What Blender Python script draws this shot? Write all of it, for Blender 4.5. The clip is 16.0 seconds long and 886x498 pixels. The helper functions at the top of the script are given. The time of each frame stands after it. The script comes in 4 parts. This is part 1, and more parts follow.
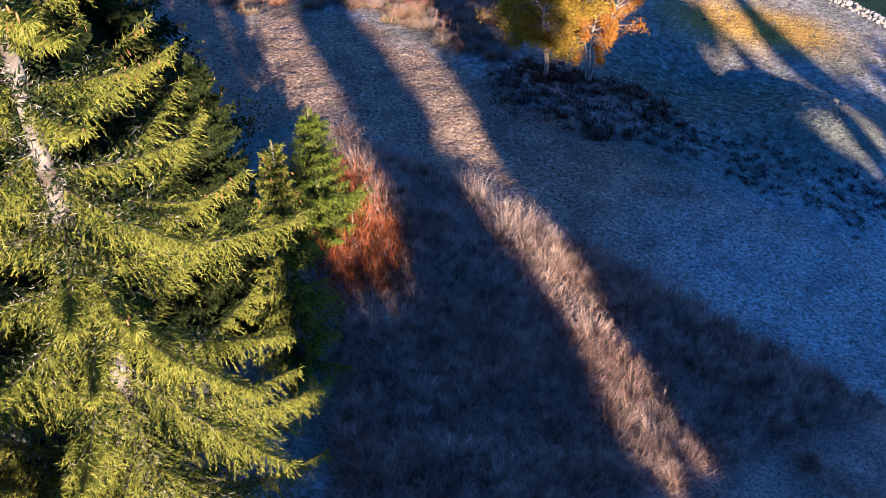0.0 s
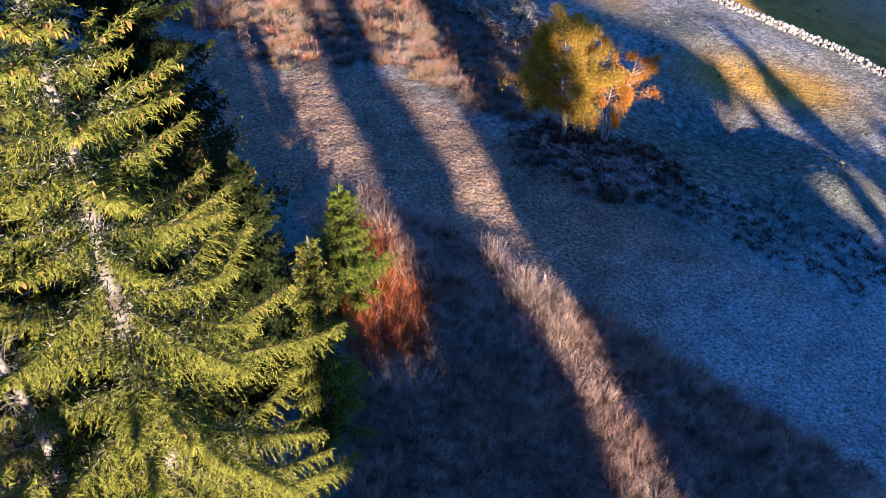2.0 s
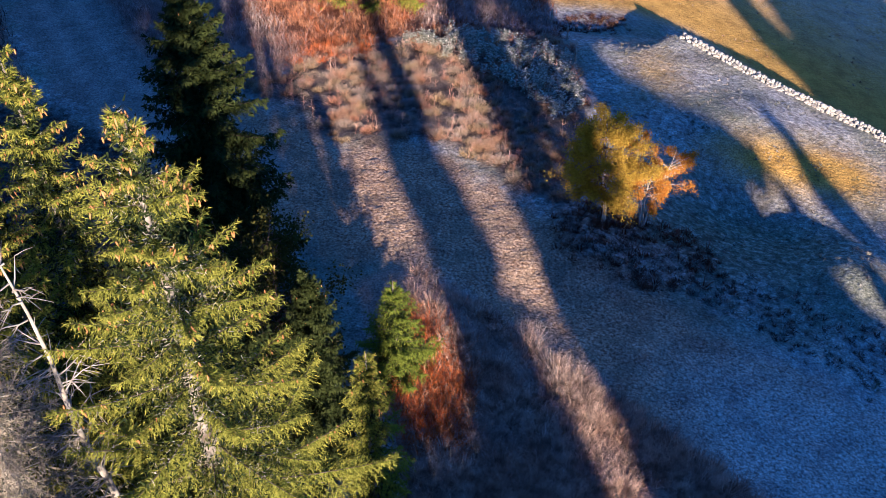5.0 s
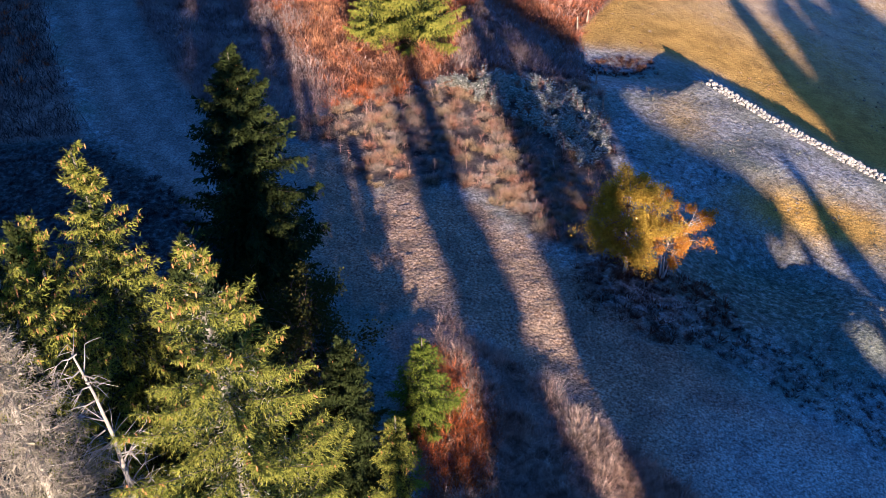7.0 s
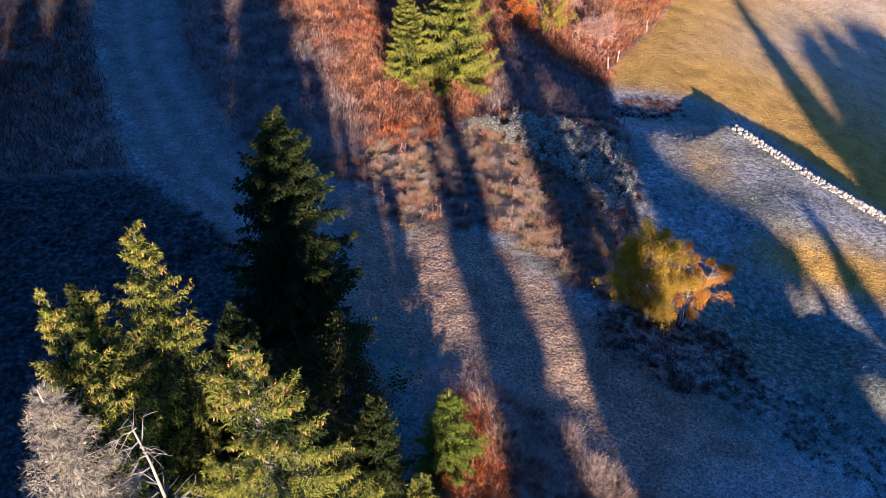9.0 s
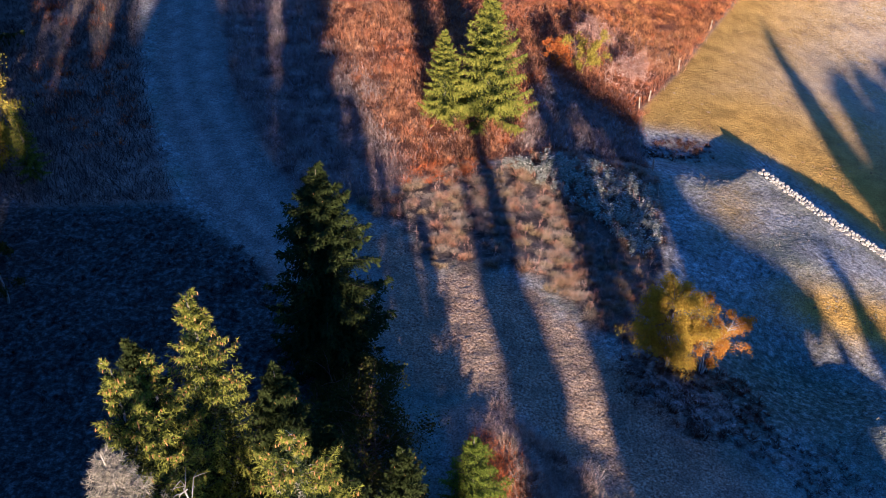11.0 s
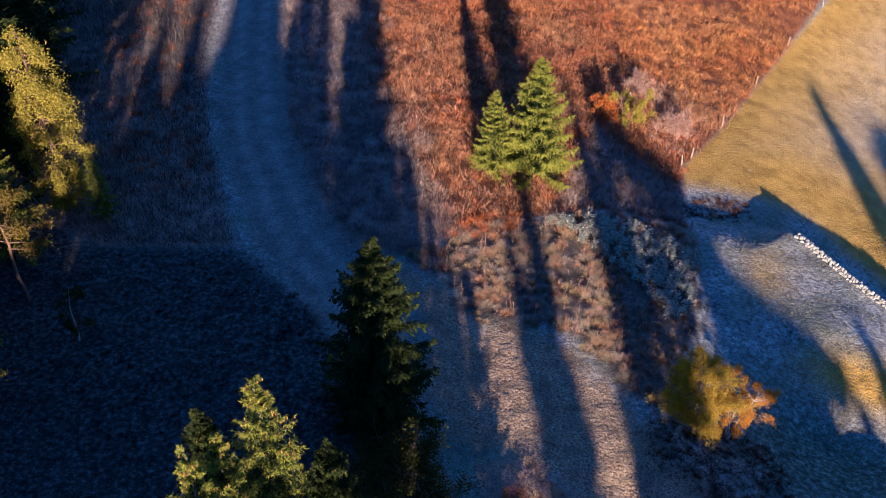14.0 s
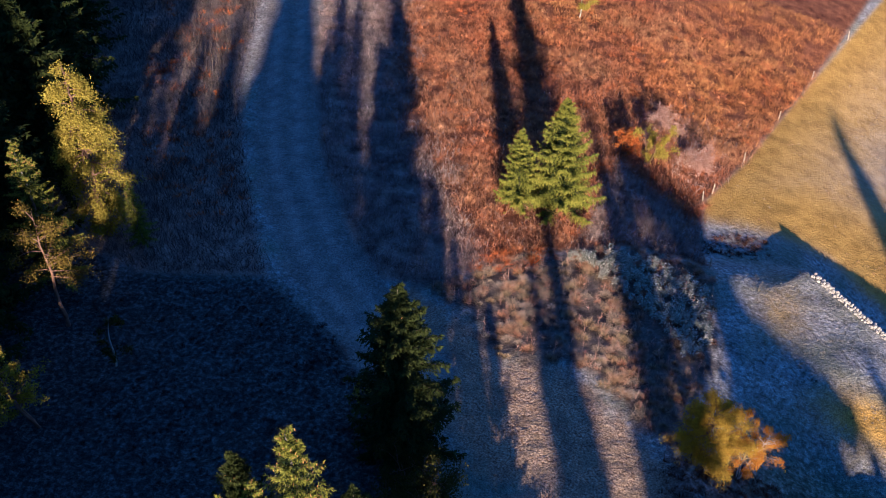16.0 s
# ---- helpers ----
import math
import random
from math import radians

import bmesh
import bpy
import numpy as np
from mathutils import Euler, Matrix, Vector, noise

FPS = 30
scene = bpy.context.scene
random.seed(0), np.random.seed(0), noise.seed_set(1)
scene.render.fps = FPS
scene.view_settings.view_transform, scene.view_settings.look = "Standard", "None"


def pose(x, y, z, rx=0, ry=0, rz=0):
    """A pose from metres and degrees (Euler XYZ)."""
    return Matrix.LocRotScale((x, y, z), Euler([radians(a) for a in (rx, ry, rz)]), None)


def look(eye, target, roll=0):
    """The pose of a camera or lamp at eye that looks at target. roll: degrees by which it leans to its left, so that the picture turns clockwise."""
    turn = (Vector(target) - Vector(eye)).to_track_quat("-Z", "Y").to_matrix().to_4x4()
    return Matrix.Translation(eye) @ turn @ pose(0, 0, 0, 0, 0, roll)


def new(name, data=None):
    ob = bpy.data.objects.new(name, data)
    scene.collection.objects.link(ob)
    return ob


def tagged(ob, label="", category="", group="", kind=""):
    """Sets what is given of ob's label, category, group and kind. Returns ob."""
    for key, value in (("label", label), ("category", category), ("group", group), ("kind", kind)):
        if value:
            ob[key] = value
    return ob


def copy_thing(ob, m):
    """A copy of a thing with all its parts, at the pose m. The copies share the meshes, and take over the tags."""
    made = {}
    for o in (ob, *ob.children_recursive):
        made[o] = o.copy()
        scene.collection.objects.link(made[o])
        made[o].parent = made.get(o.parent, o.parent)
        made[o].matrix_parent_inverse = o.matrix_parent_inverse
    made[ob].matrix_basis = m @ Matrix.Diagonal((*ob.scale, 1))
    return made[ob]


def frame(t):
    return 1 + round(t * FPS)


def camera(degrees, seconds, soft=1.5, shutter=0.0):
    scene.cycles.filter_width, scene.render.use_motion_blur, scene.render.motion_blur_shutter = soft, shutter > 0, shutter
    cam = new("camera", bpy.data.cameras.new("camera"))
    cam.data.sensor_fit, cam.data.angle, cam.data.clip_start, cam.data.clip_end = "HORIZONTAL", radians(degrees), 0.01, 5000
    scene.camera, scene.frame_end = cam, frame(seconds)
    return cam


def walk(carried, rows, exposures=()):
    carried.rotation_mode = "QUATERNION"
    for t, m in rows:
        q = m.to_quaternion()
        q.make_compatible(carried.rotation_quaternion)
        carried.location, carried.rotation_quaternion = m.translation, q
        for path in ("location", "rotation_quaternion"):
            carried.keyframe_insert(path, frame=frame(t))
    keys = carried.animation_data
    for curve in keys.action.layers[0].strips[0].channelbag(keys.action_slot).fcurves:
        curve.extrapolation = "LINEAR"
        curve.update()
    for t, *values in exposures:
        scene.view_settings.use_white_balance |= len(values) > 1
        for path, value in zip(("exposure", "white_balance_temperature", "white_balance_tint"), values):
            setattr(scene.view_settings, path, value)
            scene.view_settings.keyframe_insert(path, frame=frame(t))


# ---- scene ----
# A drone rises straight up over a frosty hillside clearing and turns slowly to its left.
cam = camera(44.0, 16.0, soft=0.8)
TURNS = [(0.0, 0.00), (0.5, 0.29), (1.0, 0.59), (1.5, 0.98), (2.0, 1.48), (2.5, 2.06), (3.0, 2.64), (3.5, 3.26), (4.0, 3.80), (6.5, 6.36), (7.0, 6.89), (7.5, 7.47), (8.0, 7.97), (8.5, 8.50), (9.0, 9.02), (11.5, 11.89), (12.0, 12.48), (12.5, 13.14), (13.0, 13.69), (13.5, 14.20), (14.0, 14.63), (14.5, 15.14), (15.0, 15.61), (15.5, 16.10), (16.0, 16.46)]
walk(cam, [(t, pose(-0.018 * t, -0.0045 * t, 20 + 1.5 * t, 90 - 45.9, 0, yaw)) for t, yaw in TURNS], [(0.0, 2.3, 4000, 14), (8.5, 2.1, 4000, 14), (16.0, 1.87, 4000, 14)])

# ---- light: a low warm sun behind the camera, a clear blue sky ----
SUN_AZ, SUN_EL = radians(18.5), math.atan(0.36)
SUN_DIR = Vector((-math.sin(SUN_AZ) * math.cos(SUN_EL), math.cos(SUN_AZ) * math.cos(SUN_EL), -math.sin(SUN_EL)))
world = bpy.data.worlds.new("sky")
scene.world = world
world.use_nodes = True
wn = world.node_tree.nodes
sky = wn.new("ShaderNodeTexSky")
sky.sky_type, sky.sun_disc = "NISHITA", False
sky.sun_elevation, sky.sun_rotation = SUN_EL, radians(180 - 18.5)
sky.altitude, sky.air_density, sky.dust_density, sky.ozone_density = 800, 1.2, 0.0, 4.6
wn["Background"].inputs["Strength"].default_value = 0.028
world.node_tree.links.new(sky.outputs["Color"], wn["Background"].inputs["Color"])
sun = new("sun", bpy.data.lights.new("sun", "SUN"))
sun.data.energy, sun.data.angle, sun.data.color = 5.0, radians(0.8), (1.0, 0.565, 0.21)
sun.matrix_world = look((30, -60, 40), Vector((30, -60, 40)) + SUN_DIR)

# ---- materials ----
def material(name):
    m = bpy.data.materials.new(name)
    m.use_nodes = True
    return m, m.node_tree.nodes, m.node_tree.links, m.node_tree.nodes["Principled BSDF"]


def noise_node(n, l, scale, detail=4.0, where=None):
    tex = n.new("ShaderNodeTexNoise")
    tex.inputs["Scale"].default_value, tex.inputs["Detail"].default_value = scale, detail
    if where is None:
        where = n.new("ShaderNodeTexCoord").outputs["Object"]
    l.new(where, tex.inputs["Vector"])
    return tex.outputs["Fac"]


def ramp(n, l, fac, *stops):
    r = n.new("ShaderNodeValToRGB")
    els = r.color_ramp.elements
    while len(els) < len(stops):
        els.new(0.5)
    for e, (p, col) in zip(els, stops):
        e.position, e.color = p, (*col, 1.0)
    l.new(fac, r.inputs["Fac"])
    return r.outputs["Color"]


def mix(n, l, fac, a, b, mode="MIX"):
    m = n.new("ShaderNodeMix")
    m.data_type, m.blend_type = "RGBA", mode
    for sock, val in ((m.inputs[0], fac), (m.inputs[6], a), (m.inputs[7], b)):
        if isinstance(val, (int, float)):
            sock.default_value = val
        elif isinstance(val, tuple):
            sock.default_value = (*val, 1.0)
        else:
            l.new(val, sock)
    return m.outputs[2]


def attribute(n, name):
    a = n.new("ShaderNodeAttribute")
    a.attribute_name = name
    return a.outputs["Fac"]


def bump(n, l, bsdf, fac, strength, distance):
    b = n.new("ShaderNodeBump")
    b.inputs["Strength"].default_value, b.inputs["Distance"].default_value = strength, distance
    l.new(fac, b.inputs["Height"])
    l.new(b.outputs["Normal"], bsdf.inputs["Normal"])


def leafy(name, dark, mid, light, tip=None, through_light=0.14, rough=0.75):
    """Foliage: colour from piece to piece, patches over the crown, tips of their own colour, and some light let through."""
    m, n, l, b = material(name)
    rnd = n.new("ShaderNodeNewGeometry").outputs["Random Per Island"]
    col = ramp(n, l, rnd, (0.0, dark), (0.5, mid), (1.0, light))
    patch = noise_node(n, l, 0.9, 3.0)
    col = mix(n, l, ramp(n, l, patch, (0.35, (0, 0, 0)), (0.7, (0.55, 0.55, 0.55))), col, mid)
    if tip:
        col = mix(n, l, attribute(n, "tip"), col, tip)
    l.new(col, b.inputs["Base Color"])
    b.inputs["Roughness"].default_value = rough
    b.inputs["Specular IOR Level"].default_value = 0.08
    t = n.new("ShaderNodeBsdfTranslucent")
    l.new(col, t.inputs["Color"])
    s = n.new("ShaderNodeMixShader")
    s.inputs[0].default_value = through_light
    l.new(b.outputs[0], s.inputs[1])
    l.new(t.outputs[0], s.inputs[2])
    l.new(s.outputs[0], n["Material Output"].inputs["Surface"])
    return m


def bark(name, dark, light, scale=6.0, patch=0.5):
    m, n, l, b = material(name)
    f = noise_node(n, l, scale, 6.0)
    big = noise_node(n, l, scale * 0.25, 3.0)
    col = mix(n, l, ramp(n, l, big, (patch - 0.12, (0, 0, 0)), (patch + 0.12, (1, 1, 1))), dark, light)
    col = mix(n, l, ramp(n, l, f, (0.3, (0, 0, 0)), (0.75, (0.7, 0.7, 0.7))), col, tuple(0.4 * c for c in dark))
    l.new(col, b.inputs["Base Color"])
    b.inputs["Roughness"].default_value = 0.9
    bump(n, l, b, f, 0.6, 0.03)
    return m


def grassy(name, root, mid, tip, patch_col, patch_scale=0.35):
    """Grass blades: root to tip by the blade's own run, patches over the field, tone from blade to blade."""
    m, n, l, b = material(name)
    run = attribute(n, "tip")
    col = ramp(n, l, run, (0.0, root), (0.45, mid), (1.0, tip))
    patch = noise_node(n, l, patch_scale, 4.0)
    col = mix(n, l, ramp(n, l, patch, (0.42, (0, 0, 0)), (0.66, (0.85, 0.85, 0.85))), col, patch_col)
    small = noise_node(n, l, 1.1, 4.0)
    col = mix(n, l, 1.0, col, ramp(n, l, small, (0.34, (0.55, 0.52, 0.54)), (0.64, (1.2, 1.2, 1.2))), "MULTIPLY")
    tuft = noise_node(n, l, 3.4, 3.0)
    col = mix(n, l, 1.0, col, ramp(n, l, tuft, (0.36, (0.38, 0.35, 0.36)), (0.5, (0.95, 0.95, 0.95)), (0.64, (1.4, 1.4, 1.4))), "MULTIPLY")
    rnd = n.new("ShaderNodeNewGeometry").outputs["Random Per Island"]
    col = mix(n, l, 1.0, col, ramp(n, l, rnd, (0.0, (0.55, 0.55, 0.55)), (1.0, (1.25, 1.2, 1.15))), "MULTIPLY")
    l.new(col, b.inputs["Base Color"])
    b.inputs["Roughness"].default_value = 0.85
    b.inputs["Specular IOR Level"].default_value = 0.15
    return m


SPRUCE = leafy("spruce_needles", (0.026, 0.044, 0.006), (0.130, 0.150, 0.012), (0.285, 0.290, 0.022), (0.345, 0.33, 0.026))
SPRUCE_BUSHY = leafy("bushy_spruce_needles", (0.024, 0.046, 0.005), (0.118, 0.143, 0.010), (0.255, 0.262, 0.019), (0.335, 0.315, 0.024))
SPRUCE_YOUNG = leafy("young_spruce_needles", (0.025, 0.050, 0.005), (0.098, 0.138, 0.007), (0.195, 0.228, 0.011), (0.225, 0.24, 0.012))
DEAD_TWIG = leafy("dead_lichen_twigs", (0.12, 0.11, 0.085), (0.22, 0.20, 0.16), (0.37, 0.34, 0.275), through_light=0.05)
BIRCH_LEAF = leafy("yellow_birch_leaves", (0.17, 0.11, 0.007), (0.39, 0.27, 0.012), (0.54, 0.41, 0.022), through_light=0.35)
AMBER_LEAF = leafy("amber_birch_leaves", (0.26, 0.10, 0.007), (0.46, 0.215, 0.010), (0.56, 0.32, 0.015), through_light=0.35)
DIM_LEAF = leafy("dim_gold_leaves", (0.06, 0.045, 0.008), (0.14, 0.105, 0.012), (0.24, 0.18, 0.02), through_light=0.3)
ORANGE_LEAF = leafy("orange_leaves", (0.28, 0.07, 0.010), (0.42, 0.13, 0.015), (0.50, 0.22, 0.03), through_light=0.3)
LIME_LEAF = leafy("lime_leaves", (0.13, 0.11, 0.010), (0.29, 0.25, 0.018), (0.44, 0.36, 0.03), through_light=0.3)
# olive leaves, darkened so the colour holds the shade of the spruces
OLIVE_LEAF = leafy("shaded_olive_leaves", (0.022, 0.028, 0.007), (0.045, 0.05, 0.010), (0.085, 0.075, 0.012), through_light=0.3)
FROST_LEAF = leafy("frosted_leaves", (0.05, 0.06, 0.045), (0.25, 0.26, 0.21), (0.62, 0.61, 0.55), through_light=0.1)
PINK_TWIG = leafy("frosted_red_twigs", (0.20, 0.08, 0.05), (0.36, 0.21, 0.16), (0.54, 0.42, 0.37), through_light=0.05)
CONE = leafy("cone_scales", (0.22, 0.10, 0.03), (0.37, 0.185, 0.055), (0.47, 0.26, 0.09), through_light=0.0)
BARK = bark("spruce_bark", (0.10, 0.08, 0.065), (0.40, 0.38, 0.36), 5.0, 0.52)
LICHEN = leafy("lichen_twigs", (0.12, 0.105, 0.08), (0.34, 0.32, 0.27), (0.50, 0.485, 0.42), through_light=0.0)
DARK_LIMB = bark("spruce_limb_bark", (0.055, 0.04, 0.03), (0.15, 0.13, 0.11), 5.0, 0.6)
DEAD_WOOD = bark("dead_wood", (0.24, 0.215, 0.19), (0.46, 0.43, 0.39), 7.0, 0.45)
BIRCH_BARK = bark("birch_bark", (0.30, 0.24, 0.19), (0.62, 0.58, 0.53), 8.0, 0.42)
TWIG = bark("brown_twigs", (0.13, 0.07, 0.045), (0.24, 0.15, 0.10), 6.0, 0.5)
POST_WOOD = bark("weathered_post", (0.26, 0.20, 0.15), (0.48, 0.42, 0.34), 9.0, 0.45)
STONE = bark("frosted_stone", (0.20, 0.19, 0.18), (0.50, 0.49, 0.485), 6.0, 0.42)

TALL = grassy("dry_tall_grass", (0.20, 0.145, 0.115), (0.48, 0.36, 0.28), (0.74, 0.65, 0.58), (0.48, 0.33, 0.24))
RED = grassy("russet_tall_grass", (0.10, 0.040, 0.02), (0.44, 0.150, 0.046), (0.60, 0.345, 0.195), (0.45, 0.25, 0.12), 0.16)
GOLDEN = grassy("golden_dry_grass", (0.15, 0.065, 0.02), (0.55, 0.26, 0.06), (0.67, 0.43, 0.18), (0.48, 0.20, 0.05), 0.18)
# dark weed and verge grass, lowered further to hold the spruces' shade
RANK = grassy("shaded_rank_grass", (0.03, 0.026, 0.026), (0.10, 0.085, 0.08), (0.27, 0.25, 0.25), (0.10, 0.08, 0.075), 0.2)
RIME = grassy("rimed_tall_grass", (0.10, 0.07, 0.065), (0.36, 0.29, 0.28), (0.66, 0.62, 0.62), (0.30, 0.22, 0.21), 0.3)
ORANGE = grassy("orange_dry_grass", (0.16, 0.05, 0.016), (0.54, 0.155, 0.022), (0.62, 0.235, 0.050), (0.48, 0.14, 0.022), 0.4)
m, n, l, b = material("frosted_tussock_grass")
tone = attribute(n, "tone")
col = ramp(n, l, tone, (0.0, (0.55, 0.19, 0.045)), (0.3, (0.52, 0.27, 0.09)), (0.5, (0.46, 0.33, 0.08)), (0.7, (0.44, 0.33, 0.24)), (1.0, (0.60, 0.50, 0.43)))
# frosted tips; roots multiplied down to paint shade deep in the clump
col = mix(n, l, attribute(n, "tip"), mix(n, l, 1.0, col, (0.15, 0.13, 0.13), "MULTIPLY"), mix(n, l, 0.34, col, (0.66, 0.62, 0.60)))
rnd = n.new("ShaderNodeNewGeometry").outputs["Random Per Island"]
col = mix(n, l, 1.0, col, ramp(n, l, rnd, (0.0, (0.5, 0.5, 0.5)), (1.0, (1.3, 1.25, 1.2))), "MULTIPLY")
l.new(col, b.inputs["Base Color"])
b.inputs["Roughness"].default_value = 0.85
b.inputs["Specular IOR Level"].default_value = 0.15
TUSSOCK = m
STUBBLE = grassy("frosty_stubble", (0.14, 0.10, 0.07), (0.33, 0.26, 0.20), (0.48, 0.41, 0.34), (0.30, 0.25, 0.20), 0.5)
BRACKEN = grassy("dead_bracken", (0.035, 0.020, 0.014), (0.10, 0.055, 0.035), (0.20, 0.12, 0.08), (0.07, 0.04, 0.03), 0.4)
# spruce needles in a near-black copy, with the trees' shade in the colour
SPRUCE_SHADED = leafy("shaded_spruce_needles", (0.010, 0.016, 0.005), (0.020, 0.029, 0.007), (0.042, 0.054, 0.010), (0.045, 0.055, 0.010), through_light=0.06)
SHORT = grassy("frosted_short_grass", (0.10, 0.095, 0.08), (0.25, 0.245, 0.23), (0.44, 0.45, 0.46), (0.17, 0.19, 0.13), 0.3)

# ---- ground: one sheet from the clearing to the horizon ----
def smooth(a, b, v):
    t = np.clip((v - a) / (b - a), 0, 1)
    return t * t * (3 - 2 * t)


def bell(x, y, cx, cy, rx, ry):
    return np.exp(-((x - cx) / rx) ** 2 - ((y - cy) / ry) ** 2)


def side(x, y, line):
    """Signed distance to an open line: plus on its left."""
    best, sign = np.full(np.shape(x), 1e9), np.ones(np.shape(x))
    for (ax, ay), (bx, by) in zip(line, line[1:]):
        dx, dy = bx - ax, by - ay
        k = np.clip(((x - ax) * dx + (y - ay) * dy) / (dx * dx + dy * dy), 0, 1)
        d = np.hypot(x - ax - k * dx, y - ay - k * dy)
        s = np.sign(dx * (y - ay) - dy * (x - ax))
        near = d < best
        best, sign = np.where(near, d, best), np.where(near, s, sign)
    return best * sign


def within(x, y, poly):
    """Signed distance to a closed outline: plus inside."""
    inside = np.zeros(np.shape(x), bool)
    ring = [*poly, poly[0]]
    for (ax, ay), (bx, by) in zip(ring, ring[1:]):
        cross = ((ay > y) != (by > y)) & (x < (bx - ax) * (y - ay) / ((by - ay) or 1e-9) + ax)
        inside ^= cross
    return np.abs(side(x, y, ring)) * np.where(inside, 1, -1)


SCARP = [(-2, 53.2), (3, 54.6), (9.4, 55.6), (14.4, 51.2), (19.2, 48.0), (22, 45), (34, 34)]
ROAD = [(-13, 36.8), (-16.2, 39.4), (-21.3, 44), (-28, 54), (-33, 65.6), (-37, 77), (-43, 97), (-52, 125)]
TRACK = [(-18.5, 42.5), (-14.6, 42.9), (-11, 41.5), (-8.5, 38.9), (-4.4, 39.5), (0, 36), (3, 32.5), (8, 29), (14, 25), (24, 18), (24, 8), (12.1, 17.6), (8.5, 20.4),
         (5.8, 22.7), (2.8, 25.3), (-0.1, 27.6), (-2.6, 29.1), (-4.5, 30.3), (-7, 30.5), (-10, 33), (-13, 36), (-17, 38)]
FOREGROUND = [(-4.5, 30.3), (-2.6, 29.1), (-0.1, 27.6), (2.8, 25.3), (5.8, 22.7), (8.5, 20.4), (12.1, 17.6), (24, 8), (24, 2), (-2, 6), (-3, 20), (-6, 29)]
TUSSOCKS = [(-14.8, 43.7), (-12, 45.5), (-9.2, 48.9), (-5.4, 51), (-1.6, 53), (2.2, 53), (3.2, 47.8), (3.6, 43.7), (3, 39.4), (2.7, 34.5), (0, 37.2), (-4.4, 40.2), (-8.5, 39.2), (-11.1, 41.9)]
LEAFY = [(-6.5, 49.7), (-4.6, 48.7), (-1.9, 47.2), (0, 45.5), (2.2, 42.9), (3.4, 45.7), (2.6, 50), (-1.9, 51.6), (-4.5, 51)]
RUSSET = [(-18.5, 43.4), (-14.8, 43.9), (-12, 45.7), (-9.2, 49.1), (-5.4, 51.2), (-1.6, 53.4), (2.3, 53.2), (1.6, 56.9), (1.4, 61.9), (4, 68.9), (6.4, 77.3), (9.1, 86.9), (14, 105), (18, 122),
          (-48, 122), (-40.5, 97), (-34.5, 77), (-30.5, 65), (-25.3, 53.5), (-19.6, 45.5)]
LEFTGRASS = [(-32, 39.8), (-24.3, 41.7), (-30.2, 51.5), (-35.6, 62.5), (-40, 76.2), (-46, 97), (-55, 122), (-75, 122), (-70, 60), (-47, 48), (-36, 41)]
FENCE = [(3.6, 44.5), (3.2, 48.6), (2.6, 52.7), (1.7, 56.9), (1.4, 61.9), (4.0, 68.9), (6.4, 77.3), (9.1, 86.9), (12.4, 97), (16, 108)]


def height(x, y):
    x, y = np.asarray(x, float), np.asarray(y, float)
    xs, ys = 90 * np.tanh(x / 90), np.where(np.abs(y - 40) < 90, y, 40 + np.sign(y - 40) * (90 + 120 * np.tanh((np.abs(y - 40) - 90) / 120)))
    z = -0.65 - 0.039 * xs - 0.153 * ys - 0.0039 * xs * xs / (1 + (xs / 45) ** 2) - 0.0011 * xs * ys
    reach = smooth(-6, 2, x) * smooth(110, 80, y)
    foot = -0.2 - 3.2 * smooth(9.3, 6.5, x)
    z = z - (1.45 + 1.5 * smooth(5, 16, x)) * smooth(foot, 2.4, side(x, y, SCARP)) * reach
    z = z + 0.25 * smooth(-0.1, 0.9, within(x, y, FOREGROUND))
    z = z - 1.1 * bell(x, y, 11, 38.2, 4.2, 3.2) + 0.4 * bell(x, y, 12.5, 46, 4, 3) + 0.75 * bell(x, y, 15.3, 33.5, 2.0, 2.5)
    z = z + 0.35 * bell(x, y, 3.5, 33.5, 2.5, 2.0) - 0.25 * bell(x, y, 1.5, 29.0, 3.0, 1.6)
    d = np.abs(side(x, y, ROAD))
    z = z - 0.12 * smooth(3.2, 2.2, d) - 0.06 * np.exp(-((d - 0.9) / 0.3) ** 2)
    return z


def ground_z(x, y):
    return float(height(x, y))


def fast_mesh(name, verts, loops, sizes, **floats):
    me = bpy.data.meshes.new(name)
    verts, loops, sizes = np.asarray(verts, np.float32), np.asarray(loops, np.int32), np.asarray(sizes, np.int32)
    me.vertices.add(len(verts))
    me.vertices.foreach_set("co", verts.ravel())
    me.loops.add(len(loops))
    me.loops.foreach_set("vertex_index", loops.ravel())
    me.polygons.add(len(sizes))
    me.polygons.foreach_set("loop_start", np.concatenate([[0], np.cumsum(sizes)[:-1]]).astype(np.int32))
    for key, values in floats.items():
        me.attributes.new(key, "FLOAT", "POINT").data.foreach_set("value", np.asarray(values, np.float32).ravel())
    me.update(calc_edges=True)
    return me


def part(name, me, mat, parent=None, label=""):
    if isinstance(me, bmesh.types.BMesh):
        bm, me = me, bpy.data.meshes.new(name)
        bm.to_mesh(me)
        bm.free()
    if mat:
        me.materials.append(mat)
    ob = new(name, me)
    if parent:
        ob.parent = parent
    return tagged(ob, label)


def roughness_field(x, y, scale, seed):
    """A cheap smooth field of lumps, about -1 to 1."""
    rng = np.random.default_rng(seed)
    total = np.zeros(np.shape(x))
    for k in range(7):
        a, f, p = rng.uniform(0, math.tau), scale * rng.uniform(0.6, 1.7), rng.uniform(0, math.tau)
        total += np.sin((x * math.cos(a) + y * math.sin(a)) * f + p + 1.3 * np.sin(x * 0.31 * f + p))
    return total / 4.0


